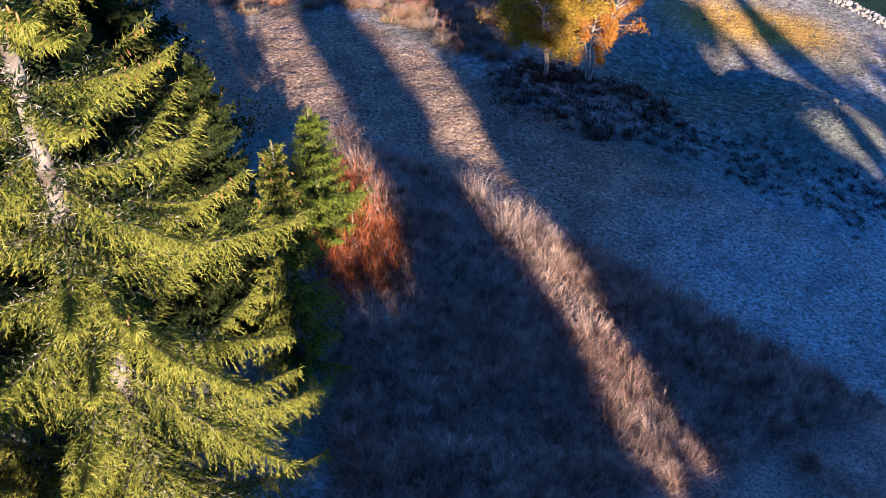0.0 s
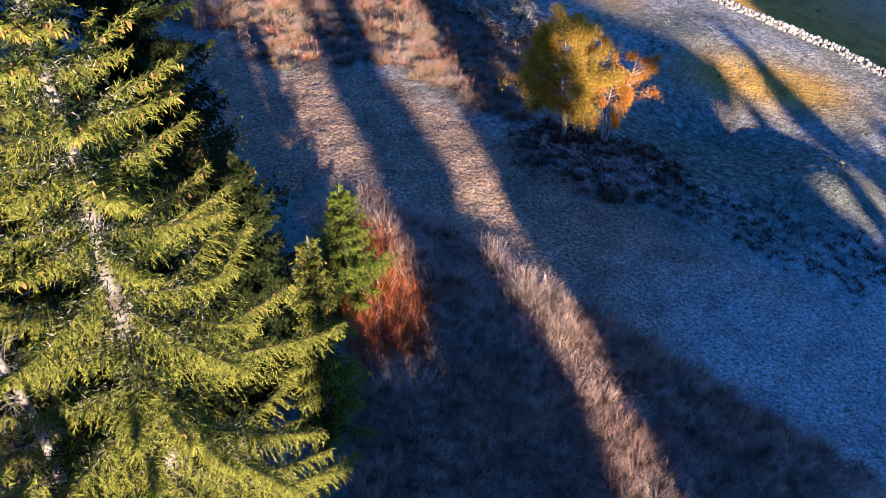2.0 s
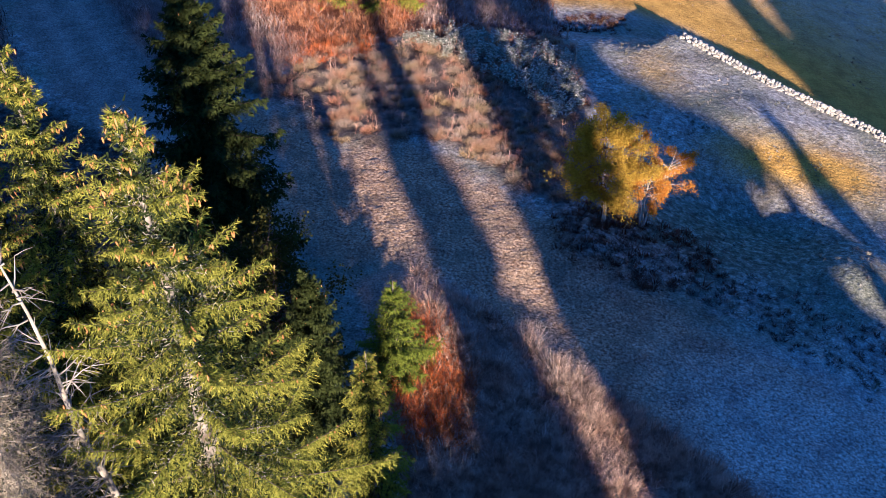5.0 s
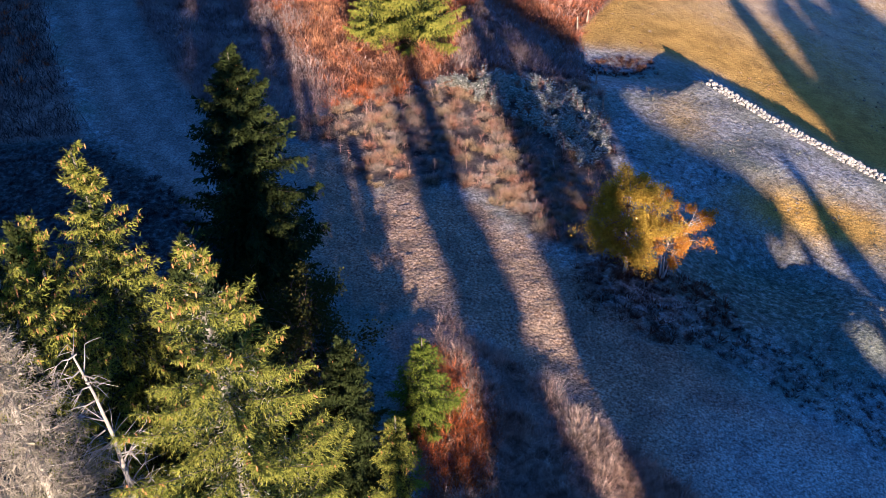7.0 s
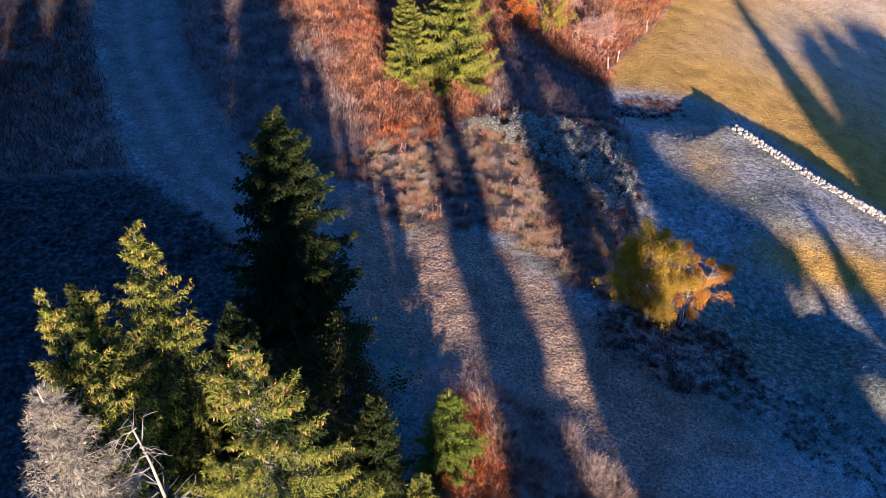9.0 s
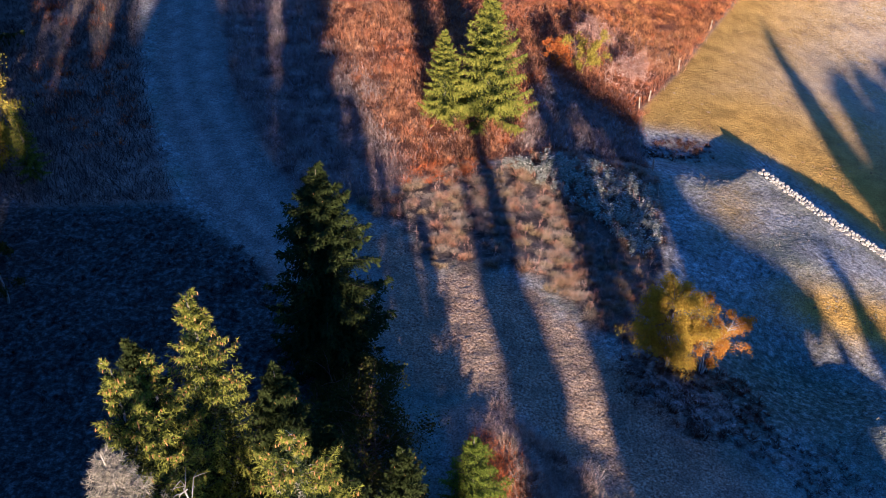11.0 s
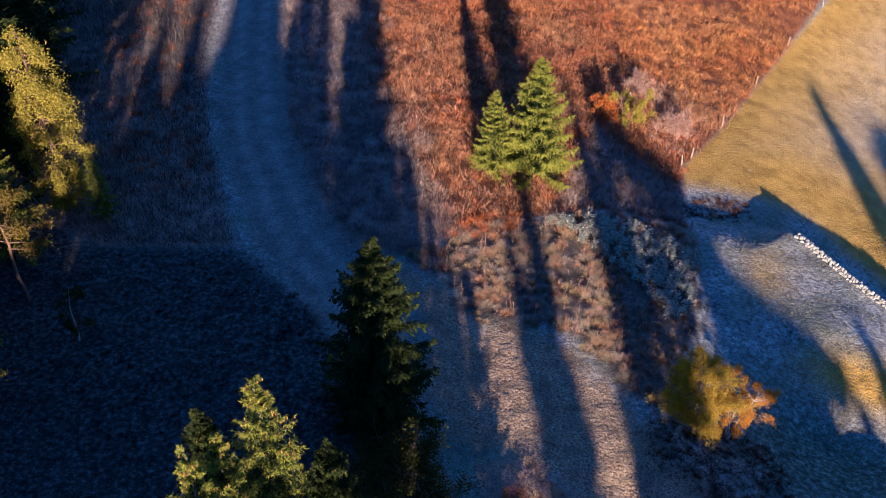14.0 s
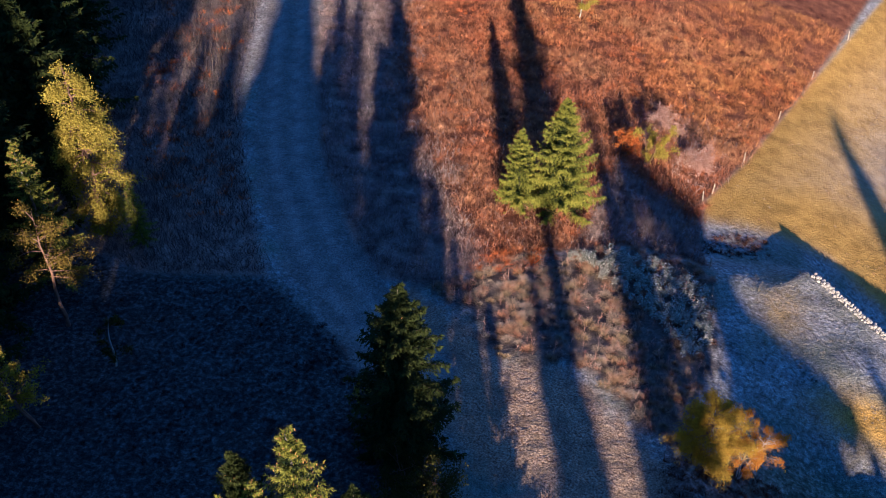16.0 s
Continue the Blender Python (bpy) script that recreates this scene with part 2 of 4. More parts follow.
def stepped(*legs):
    """Grid lines that lie closer where the ground is seen best: (from, to, step) leg by leg."""
    core = np.concatenate([np.linspace(a, b, round((b - a) / step), endpoint=False) for a, b, step in legs])
    out = 0.6 * np.cumsum(1.22 ** np.arange(1, 60))
    out = out[out < 2500]
    return np.concatenate([(core[0] - out)[::-1], core, legs[-1][1] - 0.6 + out])


gx = stepped((-62, -17, 0.6), (-17, 20, 0.25), (20, 34, 0.4))
gy = stepped((2, 14, 0.6), (14, 58, 0.25), (58, 118, 0.6))
GX, GY = np.meshgrid(gx, gy)
near = smooth(-62, -52, GX) * smooth(34, 30, GX) * smooth(118, 108, GY) * smooth(2, 6, GY)
wander = 0.5 * roughness_field(GX, GY, 1.6, 14) + 0.35 * roughness_field(GX, GY, 4.5, 15)
trackness = smooth(-0.9, 0.9, within(GX, GY, TRACK) + wander)
roadness = smooth(3.0, 2.1, np.abs(side(GX, GY, ROAD)) + 0.35 * roughness_field(GX, GY, 1.1, 5))
tussocky = smooth(-0.8, 0.8, within(GX, GY, TUSSOCKS) + wander)
GZ = height(GX, GY)
rng0 = np.random.default_rng(3)
GZ = GZ + near * (0.035 * roughness_field(GX, GY, 2.2, 1) + 0.018 * (1 - 0.6 * roadness) * roughness_field(GX, GY, 9.0, 2) + rng0.normal(0, 1, GX.shape) * (0.010 + 0.018 * tussocky + 0.013 * trackness - 0.005 * roadness))
nx, ny = len(gx), len(gy)
idx = np.arange(nx * ny).reshape(ny, nx)
quads = np.stack([idx[:-1, :-1], idx[:-1, 1:], idx[1:, 1:], idx[1:, :-1]], -1).reshape(-1, 4)
field = smooth(4.2, 6.4, side(GX, GY, SCARP) + 0.4 * wander) * smooth(-0.2, 0.4, -side(GX, GY, FENCE)) * smooth(40, 46, GY)
rank = np.maximum.reduce([smooth(-0.4, 0.3, within(GX, GY, z)) for z in (FOREGROUND, RUSSET, LEFTGRASS)])
FROSTY = [(-6.0, 51.6), (-3.5, 52.6), (2.2, 53.4), (1.6, 58.6), (-2.4, 60.4), (-5.0, 62.0), (-5.6, 58.0)]
dist_road = np.abs(side(GX, GY, ROAD))
russet = smooth(-0.4, 0.3, within(GX, GY, RUSSET)) * smooth(7.0, 11.0, dist_road) * (1 - 0.7 * smooth(-0.8, 0.8, within(GX, GY, FROSTY))) * (1 - 0.85 * bell(GX, GY, -1.6, 68.6, 2.8, 2.4))
melt = np.clip(bell(GX, GY, 12.6, 42.6, 3.0, 1.8) + bell(GX, GY, 16.5, 42.5, 2.6, 2.2) + bell(GX, GY, 7.5, 50, 1.6, 3.0) * 0.6 + field * np.exp(-(np.minimum(np.abs(side(GX, GY, FENCE)), np.abs(side(GX, GY, SCARP) - 8.5) * 0.8) / 8.0) ** 2), 0, 1)
# dull: meadow left of the spruces, where their shade is painted into the ground
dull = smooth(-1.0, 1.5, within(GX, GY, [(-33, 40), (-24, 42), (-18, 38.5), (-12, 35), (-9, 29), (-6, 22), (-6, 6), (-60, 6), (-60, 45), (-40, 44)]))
# greener ground by the birches, darkened to paint the meadow's shade
shade_green = np.clip(0.95 * bell(GX, GY, 9.0, 35.5, 6.0, 5.2) + 0.5 * bell(GX, GY, 13.5, 36.0, 4.0, 2.2), 0, 1)
pale = 0.75 * smooth(3.5, 9.5, GX) * smooth(30, 24, GY) * (1 - 0.8 * smooth(-0.4, 0.3, within(GX, GY, FOREGROUND)))
rut = np.exp(-((dist_road - 0.9) / 0.35) ** 2)
GROUND_ME = fast_mesh("ground", np.stack([GX, GY, GZ], -1).reshape(-1, 3), quads.ravel(), np.full(len(quads), 4), road=roadness, track=trackness, field=field, rank=rank, russet=russet, rut=rut, melt=melt, dull=dull, shade_green=shade_green, pale=pale, tussocky=tussocky)
GROUND_ME.polygons.foreach_set("use_smooth", np.ones(len(quads), bool))

m, n, l, b = material("frosty_ground")
fine, lump, mid, big = noise_node(n, l, 11.0, 8.0), noise_node(n, l, 3.6, 6.0), noise_node(n, l, 1.1, 6.0), noise_node(n, l, 0.22, 5.0)
col = ramp(n, l, lump, (0.30, (0.13, 0.125, 0.115)), (0.48, (0.29, 0.285, 0.28)), (0.70, (0.50, 0.50, 0.50)))
col = mix(n, l, ramp(n, l, big, (0.42, (0, 0, 0)), (0.62, (0.75, 0.75, 0.75))), col, (0.15, 0.165, 0.12))
clod = noise_node(n, l, 7.5, 5.0)
trk = ramp(n, l, clod, (0.34, (0.15, 0.095, 0.06)), (0.50, (0.34, 0.245, 0.165)), (0.70, (0.48, 0.375, 0.275)))
trk = mix(n, l, ramp(n, l, mid, (0.42, (0, 0, 0)), (0.64, (0.7, 0.7, 0.7))), trk, (0.21, 0.165, 0.115))
col = mix(n, l, attribute(n, "track"), col, trk)
col = mix(n, l, attribute(n, "pale"), col, ramp(n, l, clod, (0.32, (0.22, 0.215, 0.21)), (0.5, (0.40, 0.395, 0.39)), (0.7, (0.58, 0.575, 0.57))))
fld = ramp(n, l, lump, (0.30, (0.30, 0.215, 0.10)), (0.5, (0.42, 0.325, 0.18)), (0.64, (0.50, 0.42, 0.31)), (0.74, (0.24, 0.215, 0.20)))
fld = mix(n, l, ramp(n, l, big, (0.40, (0, 0, 0)), (0.60, (0.65, 0.65, 0.65))), fld, (0.46, 0.39, 0.31))
fld = mix(n, l, ramp(n, l, mid, (0.58, (0, 0, 0)), (0.68, (0.75, 0.75, 0.75))), fld, ramp(n, l, clod, (0.4, (0.12, 0.115, 0.115)), (0.6, (0.48, 0.45, 0.41))))
col = mix(n, l, attribute(n, "field"), col, fld)
# dark green that puts the shade by the birches into the ground
col = mix(n, l, attribute(n, "shade_green"), col, ramp(n, l, lump, (0.32, (0.05, 0.06, 0.045)), (0.5, (0.11, 0.13, 0.10)), (0.70, (0.26, 0.28, 0.25))))
gold = mix(n, l, mid, (0.27, 0.17, 0.03), (0.52, 0.335, 0.07))
col = mix(n, l, attribute(n, "melt"), col, gold)
# near-black ground colour that stands in for missing skylight
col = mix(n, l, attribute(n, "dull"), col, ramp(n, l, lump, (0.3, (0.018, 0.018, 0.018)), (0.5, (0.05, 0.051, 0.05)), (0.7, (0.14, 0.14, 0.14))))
col = mix(n, l, attribute(n, "rank"), col, ramp(n, l, mid, (0.3, (0.18, 0.135, 0.11)), (0.7, (0.36, 0.275, 0.22))))
col = mix(n, l, attribute(n, "russet"), col, ramp(n, l, mid, (0.3, (0.09, 0.035, 0.022)), (0.7, (0.24, 0.105, 0.05))))
# dark ground between tussocks, painted as the shade in their gaps
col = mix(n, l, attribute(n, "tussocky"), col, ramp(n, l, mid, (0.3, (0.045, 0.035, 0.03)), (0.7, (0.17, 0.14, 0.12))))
rd = ramp(n, l, lump, (0.28, (0.16, 0.145, 0.13)), (0.70, (0.27, 0.245, 0.22)))
rd = mix(n, l, attribute(n, "rut"), rd, (0.32, 0.29, 0.26))
col = mix(n, l, attribute(n, "road"), col, rd)
col = mix(n, l, 1.0, col, ramp(n, l, fine, (0.30, (0.45, 0.45, 0.45)), (0.5, (0.95, 0.95, 0.95)), (0.70, (1.45, 1.45, 1.45))), "MULTIPLY")
blotch = noise_node(n, l, 0.75, 6.0)
col = mix(n, l, 1.0, col, ramp(n, l, blotch, (0.34, (0.78, 0.76, 0.78)), (0.5, (1.0, 1.0, 1.0)), (0.68, (1.12, 1.12, 1.12))), "MULTIPLY")
l.new(col, b.inputs["Base Color"])
b.inputs["Roughness"].default_value = 0.95
b.inputs["Specular IOR Level"].default_value = 0.1
bump(n, l, b, mix(n, l, 0.5, clod, lump), 1.0, 0.13)
GROUND = m
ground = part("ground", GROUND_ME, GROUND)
tagged(ground, "frosty hillside meadow with a dirt road and mown track", "ground", kind="structure")

# ---- grass ----
def blades(name, xy, tall, wide, lean, mat, label, seed, spread=1.0):
    """Leaning pointed blades, as one object."""
    rng = np.random.default_rng(seed)
    k = len(xy)
    z = height(xy[:, 0], xy[:, 1]) - 0.02
    base = np.column_stack([xy, z])
    yaw = rng.uniform(0, math.tau, k)
    across = np.column_stack([np.cos(yaw), np.sin(yaw), np.zeros(k)]) * wide[:, None]
    tilt = rng.normal(0, 0.28 * spread, (k, 2)) + lean
    top_p = base + np.column_stack([tilt * 1.5, np.full(k, 0.95)]) * tall[:, None]
    v = np.stack([base - across, base + across, top_p], 1).reshape(-1, 3)
    loops, sizes, tip = np.arange(3 * k), np.full(k, 3), np.tile([0.0, 0.0, 1.0], k)
    ob = part(name, fast_mesh(name, v, loops, sizes, tip=tip), mat)
    return tagged(ob, label, "grass", kind="stuff")


def scatter(poly, per_m2, seed, margin=0.0, clump=0.0, scale=1.2):
    rng = np.random.default_rng(seed)
    xs, ys = [p[0] for p in poly], [p[1] for p in poly]
    k = int((max(xs) - min(xs)) * (max(ys) - min(ys)) * per_m2)
    x, y = rng.uniform(min(xs), max(xs), k), rng.uniform(min(ys), max(ys), k)
    keep = within(x, y, poly) + 0.5 * rng.normal(0, 1, k) * margin > 0
    if clump:
        keep &= roughness_field(x, y, scale, seed + 9) + rng.normal(0, 0.4, k) > clump
    keep &= np.abs(side(x, y, ROAD)) > 2.6 + rng.normal(0, 0.25, k)
    return np.column_stack([x, y])[keep], rng


EMBER = [(-4.6, 28.0), (-2.6, 27.0), (-0.9, 23.6), (-0.9, 20.6), (-3.0, 20.2), (-4.4, 24)]
p, rng = scatter([(max(x, -4), max(y, 11)) for x, y in FOREGROUND if x < 20] + [(13, 11)], 480, 11, 0.6)
p = p[(within(p[:, 0], p[:, 1], EMBER) < 0.2 * rng.normal(0, 1, len(p))) | (rng.random(len(p)) < 0.12)]
hgt = rng.uniform(0.35, 0.95, len(p)) * (0.8 + 0.35 * roughness_field(p[:, 0], p[:, 1], 1.3, 2))
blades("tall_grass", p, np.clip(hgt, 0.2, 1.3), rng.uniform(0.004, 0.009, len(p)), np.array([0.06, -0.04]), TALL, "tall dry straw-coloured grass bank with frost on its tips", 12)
p, rng = scatter(RUSSET, 210, 21, 0.5, -0.30, 2.6)
p = p[p[:, 1] + 10 * (rng.random(len(p)) < 0.5) < 98]
rng = np.random.default_rng(22)
edge = np.abs(side(p[:, 0], p[:, 1], ROAD)) + rng.normal(0, 0.7, len(p)) + 1.2 * roughness_field(p[:, 0], p[:, 1], 0.5, 8) < 9.6
edge |= rng.random(len(p)) < np.maximum(0.10 * smooth(80, 62, p[:, 1]), 0.9 * smooth(-0.8, 0.8, within(p[:, 0], p[:, 1], FROSTY)))
q = p[edge]
blades("frosted_tall_grass", q, rng.uniform(0.3, 0.85, len(q)), rng.uniform(0.006, 0.013, len(q)), np.array([0.03, 0.03]), RIME, "dead grass grey-violet with rime, thickest beside the road", 24)
p = p[~edge]
hgt = rng.uniform(0.3, 0.8, len(p)) * (0.85 + 0.45 * roughness_field(p[:, 0], p[:, 1], 0.8, 4))
gold = roughness_field(p[:, 0], p[:, 1], 0.22, 61) + 0.05 * (p[:, 1] - 78) + 0.04 * (p[:, 0] + 8) + rng.normal(0, 0.35, len(p)) > 0.35
blades("golden_grass", p[gold], np.clip(hgt[gold] * 0.8, 0.2, 1.1), rng.uniform(0.006, 0.013, gold.sum()), np.array([0.03, 0.03]), GOLDEN, "golden-orange dry grass on the upper field", 25)
p, hgt = p[~gold], hgt[~gold]
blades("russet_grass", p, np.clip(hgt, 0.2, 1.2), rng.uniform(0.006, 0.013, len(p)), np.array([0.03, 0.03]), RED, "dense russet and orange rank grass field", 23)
p, rng = scatter(EMBER, 620, 15, 1.0)
blades("orange_grass", p, rng.uniform(0.22, 0.62, len(p)), rng.uniform(0.006, 0.011, len(p)), np.array([0.05, -0.03]), ORANGE, "orange-red dry grass round a young spruce", 16)
p, rng = scatter(LEFTGRASS, 60, 31, 0.5)
p = p[(p[:, 1] < 92) & (p[:, 0] > -58)]
rng = np.random.default_rng(32)
hgt = rng.uniform(0.4, 1.0, len(p)) * (0.85 + 0.4 * roughness_field(p[:, 0], p[:, 1], 0.9, 6))
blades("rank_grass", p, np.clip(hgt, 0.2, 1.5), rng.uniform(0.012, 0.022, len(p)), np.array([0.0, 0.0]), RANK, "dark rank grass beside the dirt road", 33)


def tussocks(name, poly, per_m2, seed, radius, blade_count, mat, label, dense=-9.0, thick=0.012, rise=1.0, bare=None):
    """Rounded clumps whose blades fall outwards."""
    c, rng = scatter(poly, per_m2, seed, 0.4, dense)
    if bare is not None:
        c = c[~bare(c[:, 0], c[:, 1])]
    k = len(c)
    r = radius * rng.uniform(0.6, 1.4, k)
    rep = np.repeat(np.arange(k), blade_count)
    a, q = rng.uniform(0, math.tau, len(rep)), np.sqrt(rng.uniform(0, 1, len(rep)))
    out = np.column_stack([np.cos(a), np.sin(a)])
    base_xy = c[rep] + out * (q * r[rep] * 0.45)[:, None]
    z = height(c[:, 0], c[:, 1])[rep] - 0.03
    tall = rise * r[rep] * rng.uniform(0.8, 1.5, len(rep))
    base = np.column_stack([base_xy, z])
    yaw = rng.uniform(0, math.tau, len(rep))
    across = np.column_stack([np.cos(yaw), np.sin(yaw), np.zeros(len(rep))]) * (thick * rng.uniform(0.7, 1.3, len(rep)))[:, None]
    top_p = base + np.column_stack([out * ((0.15 + 0.75 * q) * tall)[:, None], tall * (1.0 - 0.62 * q * q)])
    v = np.stack([base - across, base + across, top_p], 1).reshape(-1, 3)
    ob = part(name, fast_mesh(name, v, np.arange(3 * len(rep)), np.full(len(rep), 3), tip=np.tile([0, 0, 1.0], len(rep)), tone=np.repeat(rng.uniform(0, 1, k)[rep], 3)), mat)
    return tagged(ob, label, "grass", kind="stuff")


BANK = [(max(x, -4), max(y, 11)) for x, y in FOREGROUND if x < 20] + [(13, 11)]
tussocks("bank_grass", BANK, 3.2, 40, 0.52, 110, TALL, "tall dry grass in leaning clumps with frosted tips", thick=0.008, bare=lambda x, y: within(x, y, EMBER) > 0.2)
tussocks("ember_clumps", [(-12.2, 45.9), (-9.6, 46.6), (-7.6, 48.6), (-7.4, 50.4), (-9.4, 49.8), (-11.6, 47.6)], 4.0, 67, 0.40, 80, ORANGE, "bright orange dry grass clumps at the field edge", thick=0.009)
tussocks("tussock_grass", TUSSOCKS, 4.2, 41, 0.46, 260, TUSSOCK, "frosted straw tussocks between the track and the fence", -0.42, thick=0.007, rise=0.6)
def frosted(x, y):
    """Where rime stays on the grass: the hollow below the spruces and the strip along the road."""
    return (within(x, y, FROSTY) > -0.3) | (np.abs(side(x, y, ROAD)) < 10.0)


ROADSIDE = [(-18, 44.5), (-14.5, 47), (-16, 52), (-20.5, 62), (-24.5, 76), (-29, 90), (-36, 90), (-32, 76), (-28, 64), (-23.5, 54), (-19.5, 46.5)]
VERGE = [(-27, 45.5), (-31.5, 53), (-36.5, 64), (-41, 77), (-45, 90), (-53, 90), (-47, 72), (-41, 56), (-34, 46)]
tussocks("verge_tussocks", VERGE, 0.9, 64, 0.42, 46, ORANGE, "rusty dry grass clumps on the verge of the dirt road", -0.2, thick=0.012)
tussocks("russet_tussocks", [q for q in RUSSET if q[1] < 100] + [(-40, 96)], 1.3, 62, 0.40, 46, RED, "russet grass clumps standing out of the field", 0.0, thick=0.010, bare=frosted)
tussocks("golden_tussocks", [q for q in RUSSET if q[1] < 100] + [(-40, 96)], 0.7, 68, 0.40, 46, ORANGE, "orange dry grass clumps scattered in the russet field", 0.12, thick=0.010, bare=frosted)
tussocks("rimed_clumps", FROSTY, 2.6, 65, 0.36, 60, RIME, "grey-white rimed grass clumps in a frost hollow", thick=0.009)
tussocks("roadside_clumps", ROADSIDE, 1.5, 66, 0.40, 46, RIME, "rimed grass clumps on the verge of the dirt road", -0.2, thick=0.010)


def stalks(name, poly, per_m2, seed, tall, mat, label):
    """Dead branching flower stalks: an upright stem with side shoots, white with rime."""
    c, rng = scatter(poly, per_m2, seed, 0.3)
    base, top = [], []
    for x, y in c:
        g, h = ground_z(x, y), tall * rng.uniform(0.5, 1.2)
        foot, lean = np.array([x, y, g]), rng.normal(0, 0.16, 2)
        tip_p = foot + [lean[0] * h, lean[1] * h, h]
        base.append(foot)
        top.append(tip_p)
        for _ in range(9):
            q = foot + (tip_p - foot) * rng.uniform(0.35, 1.0)
            d = rng.normal(0, 1, 3) * [1, 1, 0.5] + [0, 0, 0.8]
            base.append(q)
            top.append(q + d / np.linalg.norm(d) * h * rng.uniform(0.15, 0.38))
    base, top = np.array(base), np.array(top)
    across = np.cross(top - base, rng.normal(0, 1, base.shape))
    across *= (0.009 / (np.linalg.norm(across, axis=1) + 1e-9))[:, None]
    k = len(base)
    v = np.stack([base - across, base + across, top + across * 0.5, top - across * 0.5], 1).reshape(-1, 3)
    ob = part(name, fast_mesh(name, v, np.arange(4 * k), np.full(k, 4), tip=np.tile([0, 0, 1.0, 1.0], k)), mat)
    return tagged(ob, label, "plants", kind="stuff")


SHRUBBY = [(-1.4, 63.2), (1.0, 61.6), (1.9, 64.5), (1.2, 68.5), (-2.2, 70.5), (-4.6, 71.5), (-3.0, 68.5), (-0.6, 67.0)]
stalks("rimed_reeds", SHRUBBY, 5.5, 63, 1.5, PINK_TWIG, "pinkish rimed dead stalks standing in the russet field")
stalks("rimed_stalks", TUSSOCKS, 1.5, 42, 0.9, PINK_TWIG, "dead flower stalks white with rime among tussocks")
tussocks("track_stubble", [q for q in TRACK if q[0] < 15] + [(13, 15)], 13.0, 43, 0.10, 12, STUBBLE, "short frosty stubble clumps on the mown track", -0.3, thick=0.007, rise=0.8)
MEADOW = [(4.2, 54), (4, 44), (3.5, 36), (8, 30), (14, 26), (24, 19), (30, 40), (22, 45), (14.4, 51), (9.4, 55)]
tussocks("meadow_clumps", MEADOW, 7.0, 45, 0.10, 22, SHORT, "short frosted meadow grass in clumps", -0.3, thick=0.008)
BEYOND = [(5, 57), (9, 58), (15, 55), (24, 48), (32, 60), (24, 95), (15, 95), (9, 80), (3, 64)]
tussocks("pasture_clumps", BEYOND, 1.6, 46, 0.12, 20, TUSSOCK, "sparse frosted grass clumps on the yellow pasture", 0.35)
LEFTMEADOW = [(-31, 39), (-24, 41), (-18, 38), (-13, 35), (-10, 28), (-16, 24), (-30, 26), (-36, 36)]
# the dark grass colour here paints the meadow's shade
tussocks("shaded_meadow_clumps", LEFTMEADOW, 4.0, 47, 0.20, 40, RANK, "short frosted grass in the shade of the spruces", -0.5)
WEEDS = [(4.5, 31.5), (9, 29.5), (13.5, 27), (17, 26), (16, 30), (12, 32), (8, 33), (3, 36.5), (1.8, 35.0), (2.6, 32.8)]
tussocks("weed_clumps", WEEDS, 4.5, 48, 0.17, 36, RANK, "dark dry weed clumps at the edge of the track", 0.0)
tussocks("frosted_weed_clumps", WEEDS, 3.0, 38, 0.20, 34, SHORT, "frost-white weed clumps at the edge of the track", -0.2)
UNDER = [(1.6, 33.6), (3.0, 31.0), (6.0, 30.4), (8.6, 31.6), (9.4, 33.4), (7.6, 35.4), (5.0, 36.4), (2.6, 36.0)]
tussocks("dead_bracken", UNDER, 6.5, 39, 0.30, 46, BRACKEN, "dark brown dead bracken under the birches", -0.5)

BRUSH = [(1.8, 55.2), (4.2, 55.6), (6.6, 57.2), (6.2, 59.2), (4.4, 58.8), (2.2, 57.6)]
tussocks("scarp_brush", BRUSH, 8.0, 49, 0.24, 40, BRACKEN, "dark dead brush on the low bank")


def leaf_plants(name, poly, per_m2, seed, tall, mat, label, leaves=26, size=0.09):
    c, rng = scatter(poly, per_m2, seed, 0.3)
    rep = np.repeat(np.arange(len(c)), leaves)
    k = len(rep)
    h = tall * rng.uniform(0.5, 1.25, len(c))
    t = rng.uniform(0.15, 1, k)
    a = rng.uniform(0, math.tau, k)
    out = np.column_stack([np.cos(a), np.sin(a), rng.uniform(-0.3, 0.4, k)])
    stem = np.column_stack([c[rep] + rng.normal(0, 0.05, (k, 2)), height(c[:, 0], c[:, 1])[rep] + h[rep] * t])
    w = np.column_stack([-np.sin(a), np.cos(a), rng.normal(0, 0.3, k)]) * (size * 0.38)
    ln = out * (size * rng.uniform(0.8, 1.8, k) * (1.3 - 0.6 * t))[:, None]
    p0 = stem + out * 0.04
    v = np.stack([p0, p0 + ln * 0.5 + w, p0 + ln, p0 + ln * 0.5 - w], 1).reshape(-1, 3)
    ob = part(name, fast_mesh(name, v, np.arange(4 * k), np.full(k, 4), tip=np.tile([0, 0.5, 1, 0.5], k)), mat)
    return tagged(ob, label, "plants", kind="stuff")


leaf_plants("frosted_weeds", LEAFY, 8.0, 51, 0.75, FROST_LEAF, "dense leafy weeds white with frost beside the fence", 52, 0.105)


